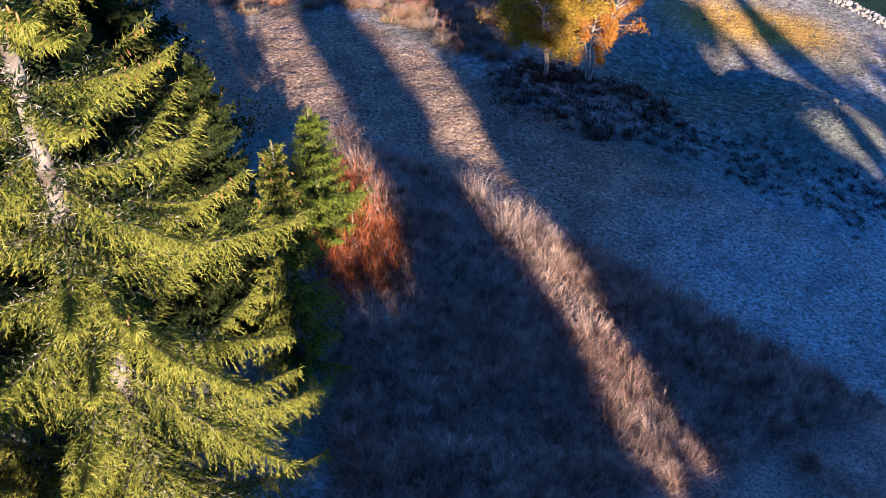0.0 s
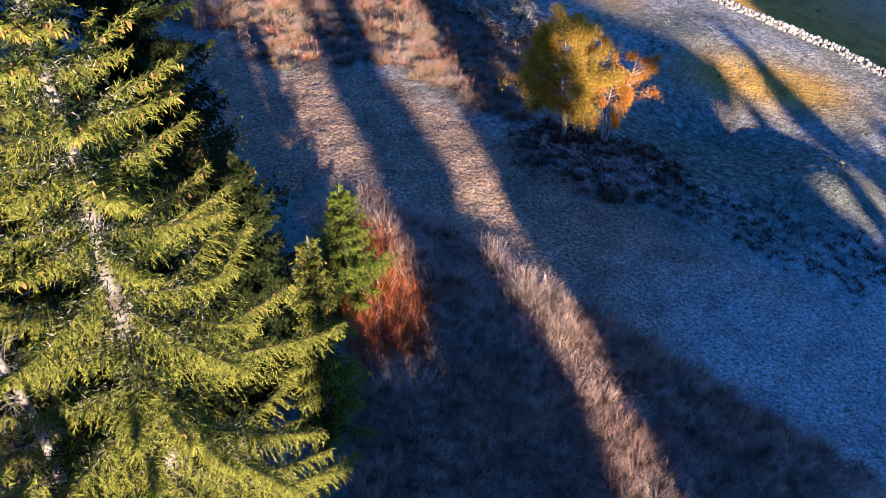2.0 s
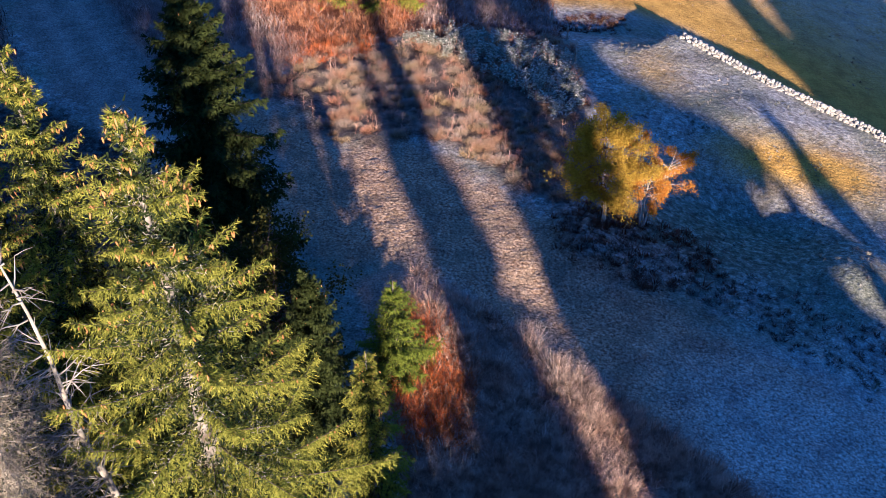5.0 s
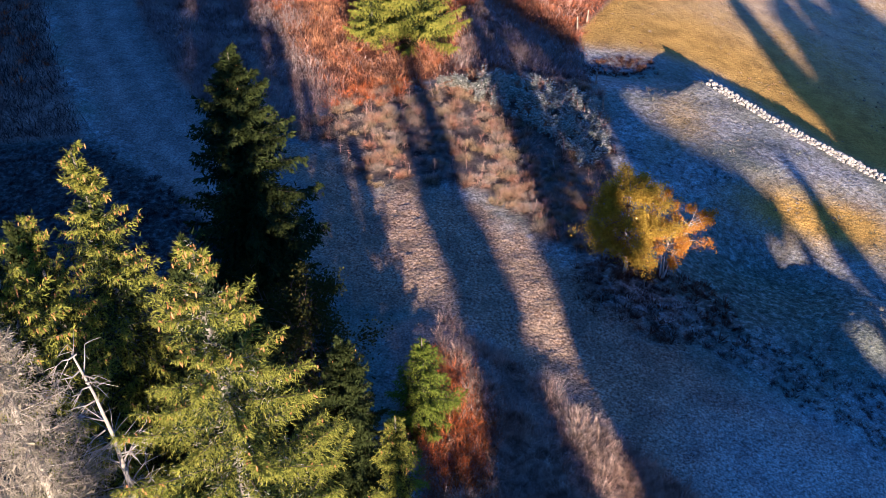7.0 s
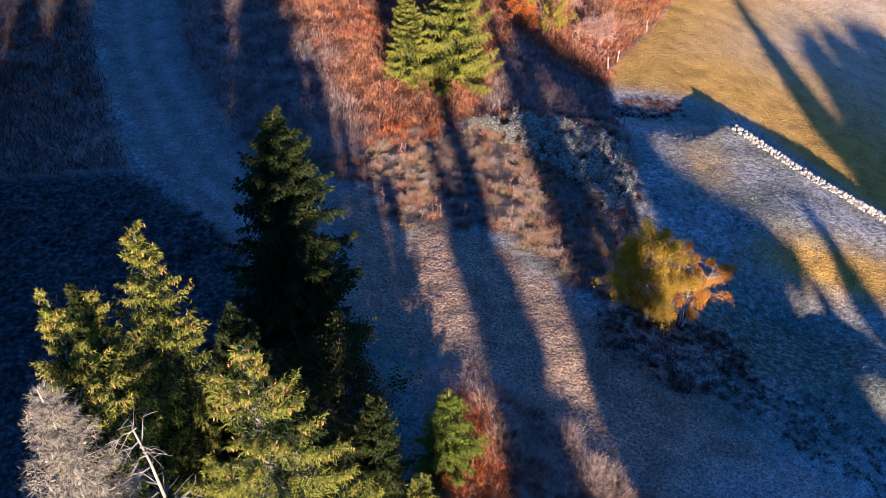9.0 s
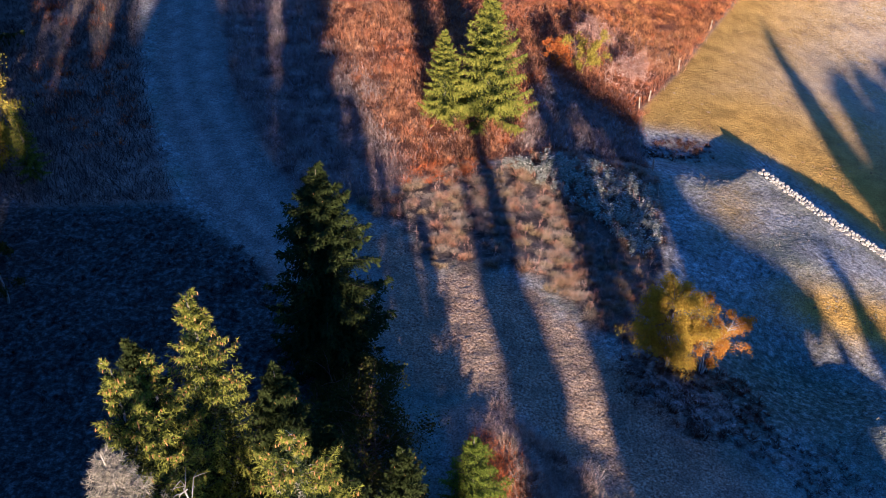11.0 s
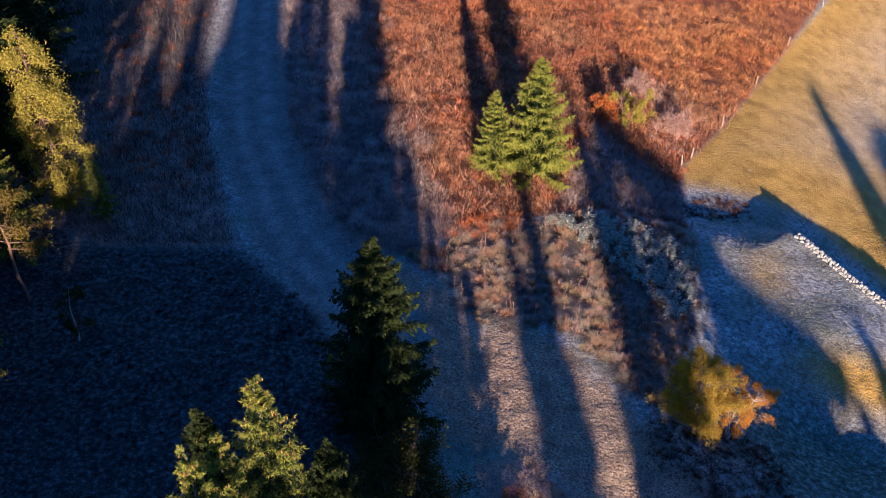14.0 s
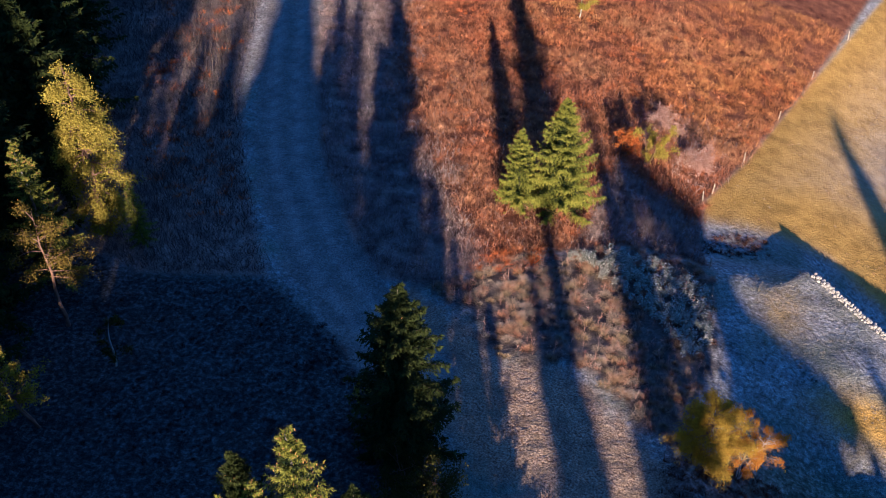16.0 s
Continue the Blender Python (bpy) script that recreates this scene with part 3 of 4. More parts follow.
# ---- trees ----
def tube(points, radii, sides=6):
    """Verts, loops and sizes of a tapered tube along the points."""
    pts, v, loops = [Vector(q) for q in points], [], []
    for i, q in enumerate(pts):
        d = (pts[min(i + 1, len(pts) - 1)] - pts[max(i - 1, 0)]).normalized()
        u = d.orthogonal().normalized()
        w = d.cross(u)
        for s in range(sides):
            a = math.tau * s / sides
            v.append(q + (u * math.cos(a) + w * math.sin(a)) * radii[i])
    for i in range(len(pts) - 1):
        for s in range(sides):
            t = (s + 1) % sides
            loops += [i * sides + s, i * sides + t, (i + 1) * sides + t, (i + 1) * sides + s]
    return v, loops


def tubes_mesh(name, runs, sides=5):
    verts, loops = [], []
    for pts, radii in runs:
        v, lp = tube(pts, radii, sides)
        k = len(verts)
        verts += v
        loops += [k + q for q in lp]
    return fast_mesh(name, np.array(verts), np.array(loops), np.full(len(loops) // 4, 4))


def kites(base, along, across):
    """Pointed slips, one triangle each: base middle, direction and half width."""
    v = np.stack([base - across, base + across, base + along], 1).reshape(-1, 3)
    return v


def spruce_parts(seed, h, rmax, fall, clear=0.12, gap=0.7, per_whorl=5, let_step=0.07, tuft=0.075, tuft_step=0.03, droop=0.45, tip_share=0.5, cone_count=0, wide=0.2, core=0.5, frond=0.42, curtain=0.5, lichen=0.0):
    """A spruce: trunk, limbs and needle sprays. rmax, fall: the crown's reach and how fast it is reached below the top.
    Each limb carries a tapering frond of side shoots that sag, and coarse inner needles to colour as shade."""
    rng = np.random.default_rng(seed)
    limbs, verts, tips, cone_at, grey, inner = [], [], [], [], [], []
    wob = rng.normal(0, 0.012, 2)
    z = h * clear
    while z < h - 0.3:
        d = h - z
        reach = rmax * (1 - math.exp(-d / fall))
        share = d / h
        k = max(4, int(round(per_whorl + rng.normal(0, 0.7))))
        a0 = rng.uniform(0, math.tau)
        for j in range(k):
            a = a0 + math.tau * j / k + rng.normal(0, 0.2)
            L = max(0.2, reach * rng.uniform(0.72, 1.1))
            up = 0.62 - (0.70 + droop) * min(1, share * 1.5) + rng.normal(0, 0.08)
            curl = 0.40 * min(1.0, share * 2)
            rad = np.array([math.cos(a), math.sin(a), 0.0])
            side_v = np.array([-math.sin(a), math.cos(a), 0.0])
            z0 = z + rng.normal(0, gap * 0.25)
            ts = np.linspace(0, 1, 7)
            bend = rng.normal(0, 0.08)
            pts = np.outer(ts * L, rad) + np.outer(bend * L * ts ** 2, side_v) + np.column_stack([np.zeros((7, 2)), z0 + L * (up * ts + curl * ts ** 2.2) * 0.8])
            limbs.append((pts, np.linspace(0.007 + 0.004 * L, 0.002, 7)))
            m_l = max(9 if tuft < 0.3 else 6, int(L * 0.9 / let_step))
            for sgn in (-1, 1, 0, 2):
                n_l = m_l if sgn else max(3, int(m_l * curtain))
                t = np.clip((np.arange(n_l) + rng.uniform(0, 1, n_l)) / n_l * 0.92 + 0.08, 0, 1)
                at = np.stack([np.interp(t, ts, pts[:, c]) for c in range(3)], 1)
                ll = (0.10 + frond * L * np.clip(1.06 - t, 0, 1) ** 0.8 * np.clip(t * 3.2, 0.2, 1)) * rng.uniform(0.45, 1.3, n_l)
                if sgn == 0:
                    ll = min(0.75, 0.16 + 0.15 * L) * rng.uniform(0.4, 1.2, n_l) * np.clip(1.2 - t, 0.3, 1)
                if sgn == 2:
                    ll = np.minimum(ll, 0.16)
                dirs = side_v * (sgn if sgn < 2 else rng.normal(0, 0.35)) * 0.8 + rad * rng.uniform(0.45, 0.8, n_l)[:, None]
                dirs[:, 2] += up * 0.3 - (0.18 + 0.30 * share) * rng.uniform(0.5, 1.5, n_l) - (0.9 if sgn == 0 else -0.45 if sgn == 2 else 0.0)
                dirs += rng.normal(0, 0.20, (n_l, 3))
                dirs /= np.linalg.norm(dirs, axis=1)[:, None]
                cnt = np.maximum(3, (ll / tuft_step).astype(int))
                rep = np.repeat(np.arange(n_l), cnt)
                idx = np.arange(len(rep)) - np.repeat(np.cumsum(cnt) - cnt, cnt)
                f = (idx + rng.uniform(0, 1, len(rep))) / cnt[rep]
                q = at[rep] + dirs[rep] * (ll[rep] * f)[:, None]
                q[:, 2] -= (0.15 + 0.25 * share) * ll[rep] * f ** 2
                flip = np.where(idx % 2 == 0, 1.0, -1.0)[:, None]
                lat = np.cross(dirs[rep], [0, 0, 1.0])
                al = dirs[rep] * 0.85 + lat * flip * 0.5 + rng.normal(0, 0.22, (len(rep), 3))
                al[:, 2] -= 0.12
                al *= (tuft * rng.uniform(0.7, 1.3, len(rep)) * (1.15 - 0.45 * f) / np.linalg.norm(al, axis=1))[:, None]
                ac = np.cross(al, rng.normal(0, 0.6, (len(rep), 3)) + [0, 0, 1.0])
                ac *= (tuft * wide / (np.linalg.norm(ac, axis=1) + 1e-9))[:, None]
                verts.append(kites(q, al, ac))
                tone = np.clip(0.25 + 0.9 * f * t[rep], 0, 1) * tip_share * rng.uniform(0.4, 1.4, len(rep))
                tips.append(np.repeat(np.clip(tone, 0, 1), 3))
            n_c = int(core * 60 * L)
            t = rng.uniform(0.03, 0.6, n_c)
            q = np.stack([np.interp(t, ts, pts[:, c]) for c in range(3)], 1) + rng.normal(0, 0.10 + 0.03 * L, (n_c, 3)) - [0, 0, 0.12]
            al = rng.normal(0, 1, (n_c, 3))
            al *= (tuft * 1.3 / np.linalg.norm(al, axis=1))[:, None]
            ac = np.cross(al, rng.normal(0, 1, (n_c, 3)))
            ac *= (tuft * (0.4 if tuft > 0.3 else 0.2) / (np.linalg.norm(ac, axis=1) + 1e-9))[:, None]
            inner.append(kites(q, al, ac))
            n_g = int(lichen * 34 * L)
            t = rng.uniform(0.0, 1.0, n_g) ** 1.8 * 0.6
            q = np.stack([np.interp(t, ts, pts[:, c]) for c in range(3)], 1) + rng.normal(0, 0.05 + 0.02 * L, (n_g, 3))
            al = rng.normal(0, 1, (n_g, 3)) + rad * 0.8
            al *= (rng.uniform(0.05, 0.16, n_g) / np.linalg.norm(al, axis=1))[:, None]
            ac = np.cross(al, rng.normal(0, 1, (n_g, 3)))
            ac *= (0.006 / (np.linalg.norm(ac, axis=1) + 1e-9))[:, None]
            grey.append(kites(q, al, ac))
            if cone_count and d < h * 0.5 and rng.random() < 1.15 - 1.6 * d / h:
                for _ in range(rng.integers(3, 10)):
                    tt = rng.uniform(0.6, 1.0)
                    cone_at.append([np.interp(tt, ts, pts[:, c]) for c in range(3)] + rng.normal(0, 0.05, 3))
        z += gap * (0.34 + 0.72 * min(1, share * 2.2)) * rng.uniform(0.85, 1.15)
    # the leader
    lead = np.array([[wob[0] * q, wob[1] * q, h - 0.75 + q] for q in np.linspace(0, 0.75, 40)])
    al = rng.normal(0, 0.5, (40, 3)) + [0, 0, 0.7]
    al *= (tuft * 1.1 / np.linalg.norm(al, axis=1))[:, None]
    ac = np.cross(al, rng.normal(0, 1, (40, 3)))
    ac *= (tuft * wide / np.linalg.norm(ac, axis=1))[:, None]
    verts.append(kites(lead, al, ac))
    tips.append(np.full(120, 0.3))
    v = np.concatenate(verts)
    crown = fast_mesh("crown", v, np.arange(len(v)), np.full(len(v) // 3, 3), tip=np.concatenate(tips))
    zs = np.linspace(-0.3, h, 14)
    trunk = tubes_mesh("trunk", [([(0.03 * math.sin(q), 0.03 * math.cos(1.3 * q), q) for q in zs], [max(0.012, 0.018 * (h - q) ** 0.92 + 0.015) * (1 + 0.5 * math.exp(-q * 1.5)) for q in zs])], 12)
    limb_me = tubes_mesh("limbs", limbs if tuft < 0.3 else [(q[::3], r[::3]) for q, r in limbs], 4 if tuft < 0.3 else 3)
    cones = None
    if cone_count:
        sel = [cone_at[i] for i in rng.permutation(len(cone_at))[:cone_count]]
        cv, cl = [], []
        for c in sel:
            ln, w = rng.uniform(0.10, 0.16), 0.018
            tilt = rng.normal(0, 0.2, 2)
            k = len(cv)
            for zz, ww in ((0, 0.5), (-0.3, 1.0), (-0.7, 0.9), (-1, 0.25)):
                for s in range(5):
                    a = math.tau * s / 5
                    cv.append([c[0] + math.cos(a) * w * ww + tilt[0] * ln * zz, c[1] + math.sin(a) * w * ww + tilt[1] * ln * zz, c[2] - 0.03 + zz * ln])
            for i in range(3):
                for s in range(5):
                    cl += [k + i * 5 + s, k + i * 5 + (s + 1) % 5, k + i * 5 + 5 + (s + 1) % 5, k + i * 5 + 5 + s]
        cones = fast_mesh("cones", np.array(cv), np.array(cl), np.full(len(cl) // 4, 4))
    twigs = None
    if lichen:
        g = np.concatenate(grey)
        twigs = fast_mesh("inner_twigwork", g, np.arange(len(g)), np.full(len(g) // 3, 3))
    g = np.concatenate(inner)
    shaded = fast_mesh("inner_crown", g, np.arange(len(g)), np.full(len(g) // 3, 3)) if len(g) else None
    return trunk, limb_me, crown, cones, twigs, shaded


def spruce(label, x, y, needles=SPRUCE, wood=BARK, turn=0.0, name="spruce_tree", group="", lean=(0, 0), sink=0.1, **kind):
    trunk, limbs, crown, cones, twigs, shaded = spruce_parts(**kind)
    root = new(name)
    part("trunk", trunk, wood, root)
    tagged(part("limbwork", limbs, DARK_LIMB if wood == BARK else wood, root), kind="stuff")
    part("crown", crown, needles, root)
    if cones:
        tagged(part("cone_crop", cones, CONE, root, "clusters of hanging tan cones"), kind="stuff")
    # sunlit spruces get shade-dark inner needles, which paint the gaps between boughs
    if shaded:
        part("inner_crown", shaded, SPRUCE_SHADED if needles in (SPRUCE, SPRUCE_YOUNG, SPRUCE_BUSHY) else needles, root, "inner needles coloured dark as if shaded")
    if twigs:
        tagged(part("inner_twigwork", twigs, LICHEN, root, "pale lichen-covered dead inner twigs"), kind="stuff")
    root.matrix_world = pose(x, y, ground_z(x, y) - sink, lean[0], lean[1], turn)
    return tagged(root, label, "tree", group)


def stand(ob, x, y, h, h0, turn, slim=1.0, label=""):
    """Another of the same kind at its own height and turn."""
    s = h / h0
    c = copy_thing(ob, pose(x, y, ground_z(x, y) - 0.1, 0, 0, turn) @ Matrix.Diagonal((s * slim, s * slim, s, 1)))
    return tagged(c, label)


big = spruce("tall sunlit Norway spruce hung with tan cones", -5.95, 12.35, seed=101, h=19.6, rmax=5.8, fall=12.0, gap=1.2, per_whorl=7, let_step=0.050, tuft=0.11, tuft_step=0.030, wide=0.095, frond=0.22, core=1.5, curtain=1.3, lichen=2.0, cone_count=2200)
near_left = spruce("sunlit spruce with pendulous cone-bearing boughs", -8.0, 8.0, seed=102, h=15.0, rmax=4.6, fall=9.0, gap=1.1, per_whorl=7, let_step=0.066, tuft=0.12, tuft_step=0.038, wide=0.10, frond=0.23, core=1.4, curtain=1.4, lichen=0.8, turn=40, cone_count=500)
S2_H = 16.6
slender = spruce("slender spruce with a lit top full of cones", -11.4, 18.8, seed=103, h=S2_H, rmax=3.9, fall=10.0, gap=0.95, per_whorl=6, let_step=0.088, tuft=0.14, tuft_step=0.048, wide=0.13, frond=0.25, core=1.3, curtain=1.0, lichen=0.4, turn=10, cone_count=700)
stand(slender, -11.7, 14.9, 17.6, S2_H, 130, 0.9, "spruce with a narrow lit top behind a dead tree")
stand(slender, -12.0, 16.9, 15.9, S2_H, 250, 0.85, "narrow spruce half in the shade of its neighbours")
DK_H = 12.5
# its needles carry the shade in their colour
dark = spruce("dark spruce standing alone in the shade", -11.6, 31.0, needles=SPRUCE_SHADED, seed=104, h=DK_H, core=2.2, rmax=3.5, fall=5.4, clear=0.05, gap=0.66, per_whorl=7, let_step=0.12, tuft=0.19, tuft_step=0.07, wide=0.30, frond=0.36, curtain=0.8, turn=20, cone_count=60)
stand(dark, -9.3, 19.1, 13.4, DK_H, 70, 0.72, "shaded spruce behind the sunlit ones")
# added to block sun that leaks past the tall spruce
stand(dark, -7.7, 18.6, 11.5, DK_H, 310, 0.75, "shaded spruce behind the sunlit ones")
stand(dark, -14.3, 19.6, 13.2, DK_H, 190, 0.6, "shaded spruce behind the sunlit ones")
YS_H = 5.0
young = spruce("bright green young spruce in the tall grass", -3.75, 24.0, needles=SPRUCE_YOUNG, seed=105, h=YS_H, core=2.0, rmax=3.0, fall=6.0, clear=0.03, gap=0.44, frond=0.32, per_whorl=7, let_step=0.055, tuft=0.10, tuft_step=0.032, wide=0.15, droop=-0.1, tip_share=0.3)
thin = spruce("thin young spruce with a tuft of cones", -3.7, 17.95, seed=106, h=8.1, core=3.0, rmax=1.55, fall=4.2, clear=0.10, gap=0.42, per_whorl=5, let_step=0.055, tuft=0.075, tuft_step=0.028, wide=0.22, droop=0.2, cone_count=60)
PR_H = 9.3
pair = spruce("sunlit bushy spruce in the russet grass", -8.3, 55.0, needles=SPRUCE_BUSHY, seed=107, h=PR_H, rmax=4.5, fall=8.0, clear=0.03, gap=0.60, per_whorl=7, let_step=0.085, tuft=0.17, tuft_step=0.050, wide=0.16, droop=0.05, tip_share=0.7, frond=0.34, core=1.6, curtain=1.0, lichen=0.2)
stand(pair, -10.9, 54.1, 6.8, PR_H, 100, 0.88, "smaller sunlit spruce close beside a taller one")

# added to keep the sun off the lone dark spruce's right side
stand(dark, -5.6, 20.0, 9.0, DK_H, 120, 0.75, "small spruce added behind the tall one to block sun")

# dead trees among the spruces
grey = spruce("dead spruce grey with lichen and bare twigs", -11.0, 12.7, needles=DEAD_TWIG, wood=DEAD_WOOD, seed=110, h=17.0, rmax=2.9, fall=6.0, clear=0.2, gap=0.55, per_whorl=6, let_step=0.10, tuft=0.15, tuft_step=0.065, wide=0.06, tip_share=0.0, core=0.15, frond=0.36, curtain=0.8, lichen=0.8, name="dead_tree")


def snag(label, x, y, h, lean, seed):
    rng = np.random.default_rng(seed)
    root = new("dead_snag")
    zs = np.linspace(-0.3, h, 12)
    part("trunk", tubes_mesh("trunk", [([(0.05 * math.sin(1.1 * q), 0.05 * math.cos(0.9 * q), q) for q in zs], [0.02 + 0.0085 * (h - q) for q in zs])], 10), DEAD_WOOD, root)
    for k in range(60):
        z = rng.uniform(0.35, 1.0) * h
        a, L = rng.uniform(0, math.tau), rng.uniform(0.2, 0.85)
        up = rng.uniform(-0.1, 0.7)
        pts = [(math.cos(a) * L * q + rng.normal(0, 0.03), math.sin(a) * L * q + rng.normal(0, 0.03), z + up * L * q + 0.2 * L * q * q) for q in (0, 0.35, 0.7, 1.0)]
        runs = [(pts, [0.022, 0.017, 0.011, 0.005])]
        for _ in range(5):
            s0 = Vector(pts[rng.integers(1, 4)])
            d = Vector((math.cos(a), math.sin(a), -0.3)) + Vector(rng.normal(0, 0.8, 3))
            runs.append(([s0, s0 + d * 0.14, s0 + d * 0.26 - Vector((0, 0, 0.04))], [0.008, 0.006, 0.003]))
        part("branch", tubes_mesh("branch", runs, 4), DEAD_WOOD, root)
    root.matrix_world = pose(x, y, ground_z(x, y), *lean, 0)
    return tagged(root, label, "dead tree")


snag("bare pale dead trunk with broken side branches", -8.55, 13.0, 15.4, (0, -2.8), 112)


def leaf_tree(label, x, y, h, reach, seed, leaf, wood, count, size=0.07, stems=1, name="birch_tree", low=0.35, lean=(0.0, 0.0), limbs_n=16, spread=0.32, sag=0.0, trunk_r=None):
    """A broadleaf tree or bush: tapered stems, limbs that fork, and small leaves gathered round the twigs."""
    rng = np.random.default_rng(seed)
    root = new(name)
    twigs, limb_runs = [], []
    for s in range(stems):
        a = rng.uniform(0, math.tau)
        off = 0.0 if stems == 1 else rng.uniform(0.05, 0.25) * reach
        bx, by = math.cos(a) * off, math.sin(a) * off
        sh = h * rng.uniform(0.8, 1.0)
        tilt = np.array([lean[0], lean[1]]) + (rng.normal(0, 0.05, 2) if stems == 1 else np.array([math.cos(a), math.sin(a)]) * rng.uniform(0.1, 0.35))
        zs = np.linspace(-0.2, sh, 9)
        line = np.array([[bx * 0.4 + tilt[0] * q + 0.06 * math.sin(q * 1.7 + s), by * 0.4 + tilt[1] * q + 0.06 * math.cos(q * 1.3 + s), q] for q in zs])
        r0 = trunk_r or 0.02 + 0.012 * h
        part("trunk", tubes_mesh("trunk", [(line, [max(0.008, r0 * (1 - max(q, 0) / sh) ** 0.8) for q in zs])], 8), wood, root)
        for j in range(limbs_n):
            t = rng.uniform(low, 0.97)
            p0 = np.array([np.interp(t * sh, zs, line[:, c]) for c in range(3)])
            a = rng.uniform(0, math.tau)
            L = reach * (1.0 - 0.65 * max(0, t - 0.45) / 0.55) * rng.uniform(0.55, 1.1) * min(1, 0.55 + (t - low) * 2)
            up = rng.uniform(0.35, 1.1)
            q = np.linspace(0, 1, 6)
            run = p0 + np.column_stack([np.cos(a + 0.3 * q) * L * q, np.sin(a + 0.3 * q) * L * q, L * (up * q - (0.45 + sag) * q * q)])
            limb_runs.append((run, np.linspace(0.35 * r0, 0.004, 6)))
            for k in range(5):
                tt = rng.uniform(0.3, 1.0)
                s0 = np.array([np.interp(tt, q, run[:, c]) for c in range(3)])
                d = np.array([math.cos(a), math.sin(a), 0.2]) + rng.normal(0, 0.7, 3)
                d[2] -= sag
                e = s0 + d / np.linalg.norm(d) * L * rng.uniform(0.2, 0.45)
                limb_runs.append((np.array([s0, (s0 + e) / 2 + rng.normal(0, 0.03, 3), e]), [0.010, 0.006, 0.003]))
                twigs += [(s0, e), (run[4], run[5])]
    tagged(part("limbwork", tubes_mesh("limbwork", limb_runs, 4), TWIG if stems == 1 else wood, root), kind="stuff")
    k = count
    pick = rng.integers(0, len(twigs), k)
    A, B = np.array([q[0] for q in twigs])[pick], np.array([q[1] for q in twigs])[pick]
    pos = A + (B - A) * rng.uniform(0, 1.15, (k, 1)) + rng.normal(0, spread * reach * 0.22, (k, 3))
    ln = rng.normal(0, 1, (k, 3))
    ln[:, 2] -= 0.5
    ln *= (size * rng.uniform(0.6, 1.3, k) / np.linalg.norm(ln, axis=1))[:, None]
    w = np.cross(ln, rng.normal(0, 1, (k, 3)))
    w *= (size * 0.36 / (np.linalg.norm(w, axis=1) + 1e-9))[:, None]
    v = np.stack([pos, pos + ln * 0.5 + w, pos + ln, pos + ln * 0.5 - w], 1).reshape(-1, 3)
    part("crown", fast_mesh("crown", v, np.arange(4 * k), np.full(k, 4), tip=np.tile([0, 0.5, 1, 0.5], k)), leaf, root)
    root.matrix_world = pose(x, y, ground_z(x, y) - 0.05, 0, 0, 0)
    return tagged(root, label, "bush" if "bush" in name or "shrub" in name else "tree")


# the two birches in the clearing
leaf_tree("golden birch with thinning leaves beside the track", 4.0, 34.6, 6.3, 2.3, 201, BIRCH_LEAF, BIRCH_BARK, 44000, 0.070, 1, limbs_n=56, low=0.30, spread=0.27, lean=(0.03, 0.0))
leaf_tree("small orange-gold birch with pale forked trunk", 5.7, 35.0, 4.5, 1.5, 202, AMBER_LEAF, BIRCH_BARK, 18000, 0.068, 3, limbs_n=15, low=0.28, spread=0.26, trunk_r=0.045, lean=(0.06, 0.02))
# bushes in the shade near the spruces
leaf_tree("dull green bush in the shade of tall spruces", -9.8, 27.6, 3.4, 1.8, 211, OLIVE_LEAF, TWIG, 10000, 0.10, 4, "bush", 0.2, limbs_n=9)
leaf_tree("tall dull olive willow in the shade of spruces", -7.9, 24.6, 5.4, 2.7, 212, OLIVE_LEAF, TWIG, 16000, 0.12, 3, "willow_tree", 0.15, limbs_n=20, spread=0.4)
leaf_tree("small yellow-green bush beside a dark spruce", -14.6, 33.6, 2.2, 0.8, 215, LIME_LEAF, TWIG, 1500, 0.09, 2, "bush", 0.2, limbs_n=8)
# bushes in the russet field
leaf_tree("lime-yellow bush with orange lower leaves", -3.1, 63.6, 3.0, 1.5, 220, LIME_LEAF, TWIG, 3000, 0.12, 3, "bush", 0.2, limbs_n=8)
leaf_tree("low orange bush in russet grass", -4.6, 63.9, 2.0, 1.3, 221, ORANGE_LEAF, TWIG, 2500, 0.12, 3, "bush", 0.1, limbs_n=8)
leaf_tree("lime-green birch sapling in the russet field", -12.2, 83.5, 4.6, 1.5, 222, LIME_LEAF, BIRCH_BARK, 3500, 0.13, 1, "birch_tree", 0.2, limbs_n=12)
leaf_tree("frosted pinkish bare shrub in the russet field", 0.6, 65.6, 1.8, 1.8, 223, PINK_TWIG, PINK_TWIG, 2200, 0.10, 7, "shrub", 0.25, limbs_n=8)
leaf_tree("frosted pinkish bare shrub in the russet field", -2.6, 69.2, 1.3, 1.6, 224, PINK_TWIG, PINK_TWIG, 1500, 0.10, 6, "shrub", 0.25, limbs_n=8)

# trees on the far side of the shaded meadow
leaf_tree("tall sunlit yellow-green birch at the forest edge", -36.3, 43.2, 14.2, 2.1, 230, LIME_LEAF, TWIG, 34000, 0.12, 1, limbs_n=96, low=0.04, sag=0.7, spread=0.40)
stand(slender, -33.2, 42.4, 5.4, S2_H, 60, 1.25, "small spruce with a lit tip at the forest edge")
leaf_tree("half-bare yellowing maple at the forest edge", -33.6, 34.0, 9.5, 2.6, 231, DIM_LEAF, TWIG, 5200, 0.11, 1, "maple_tree", limbs_n=20, low=0.35)
stand(slender, -36.2, 37.5, 11.5, S2_H, 200, 1.1, "dark spruce at the forest edge")
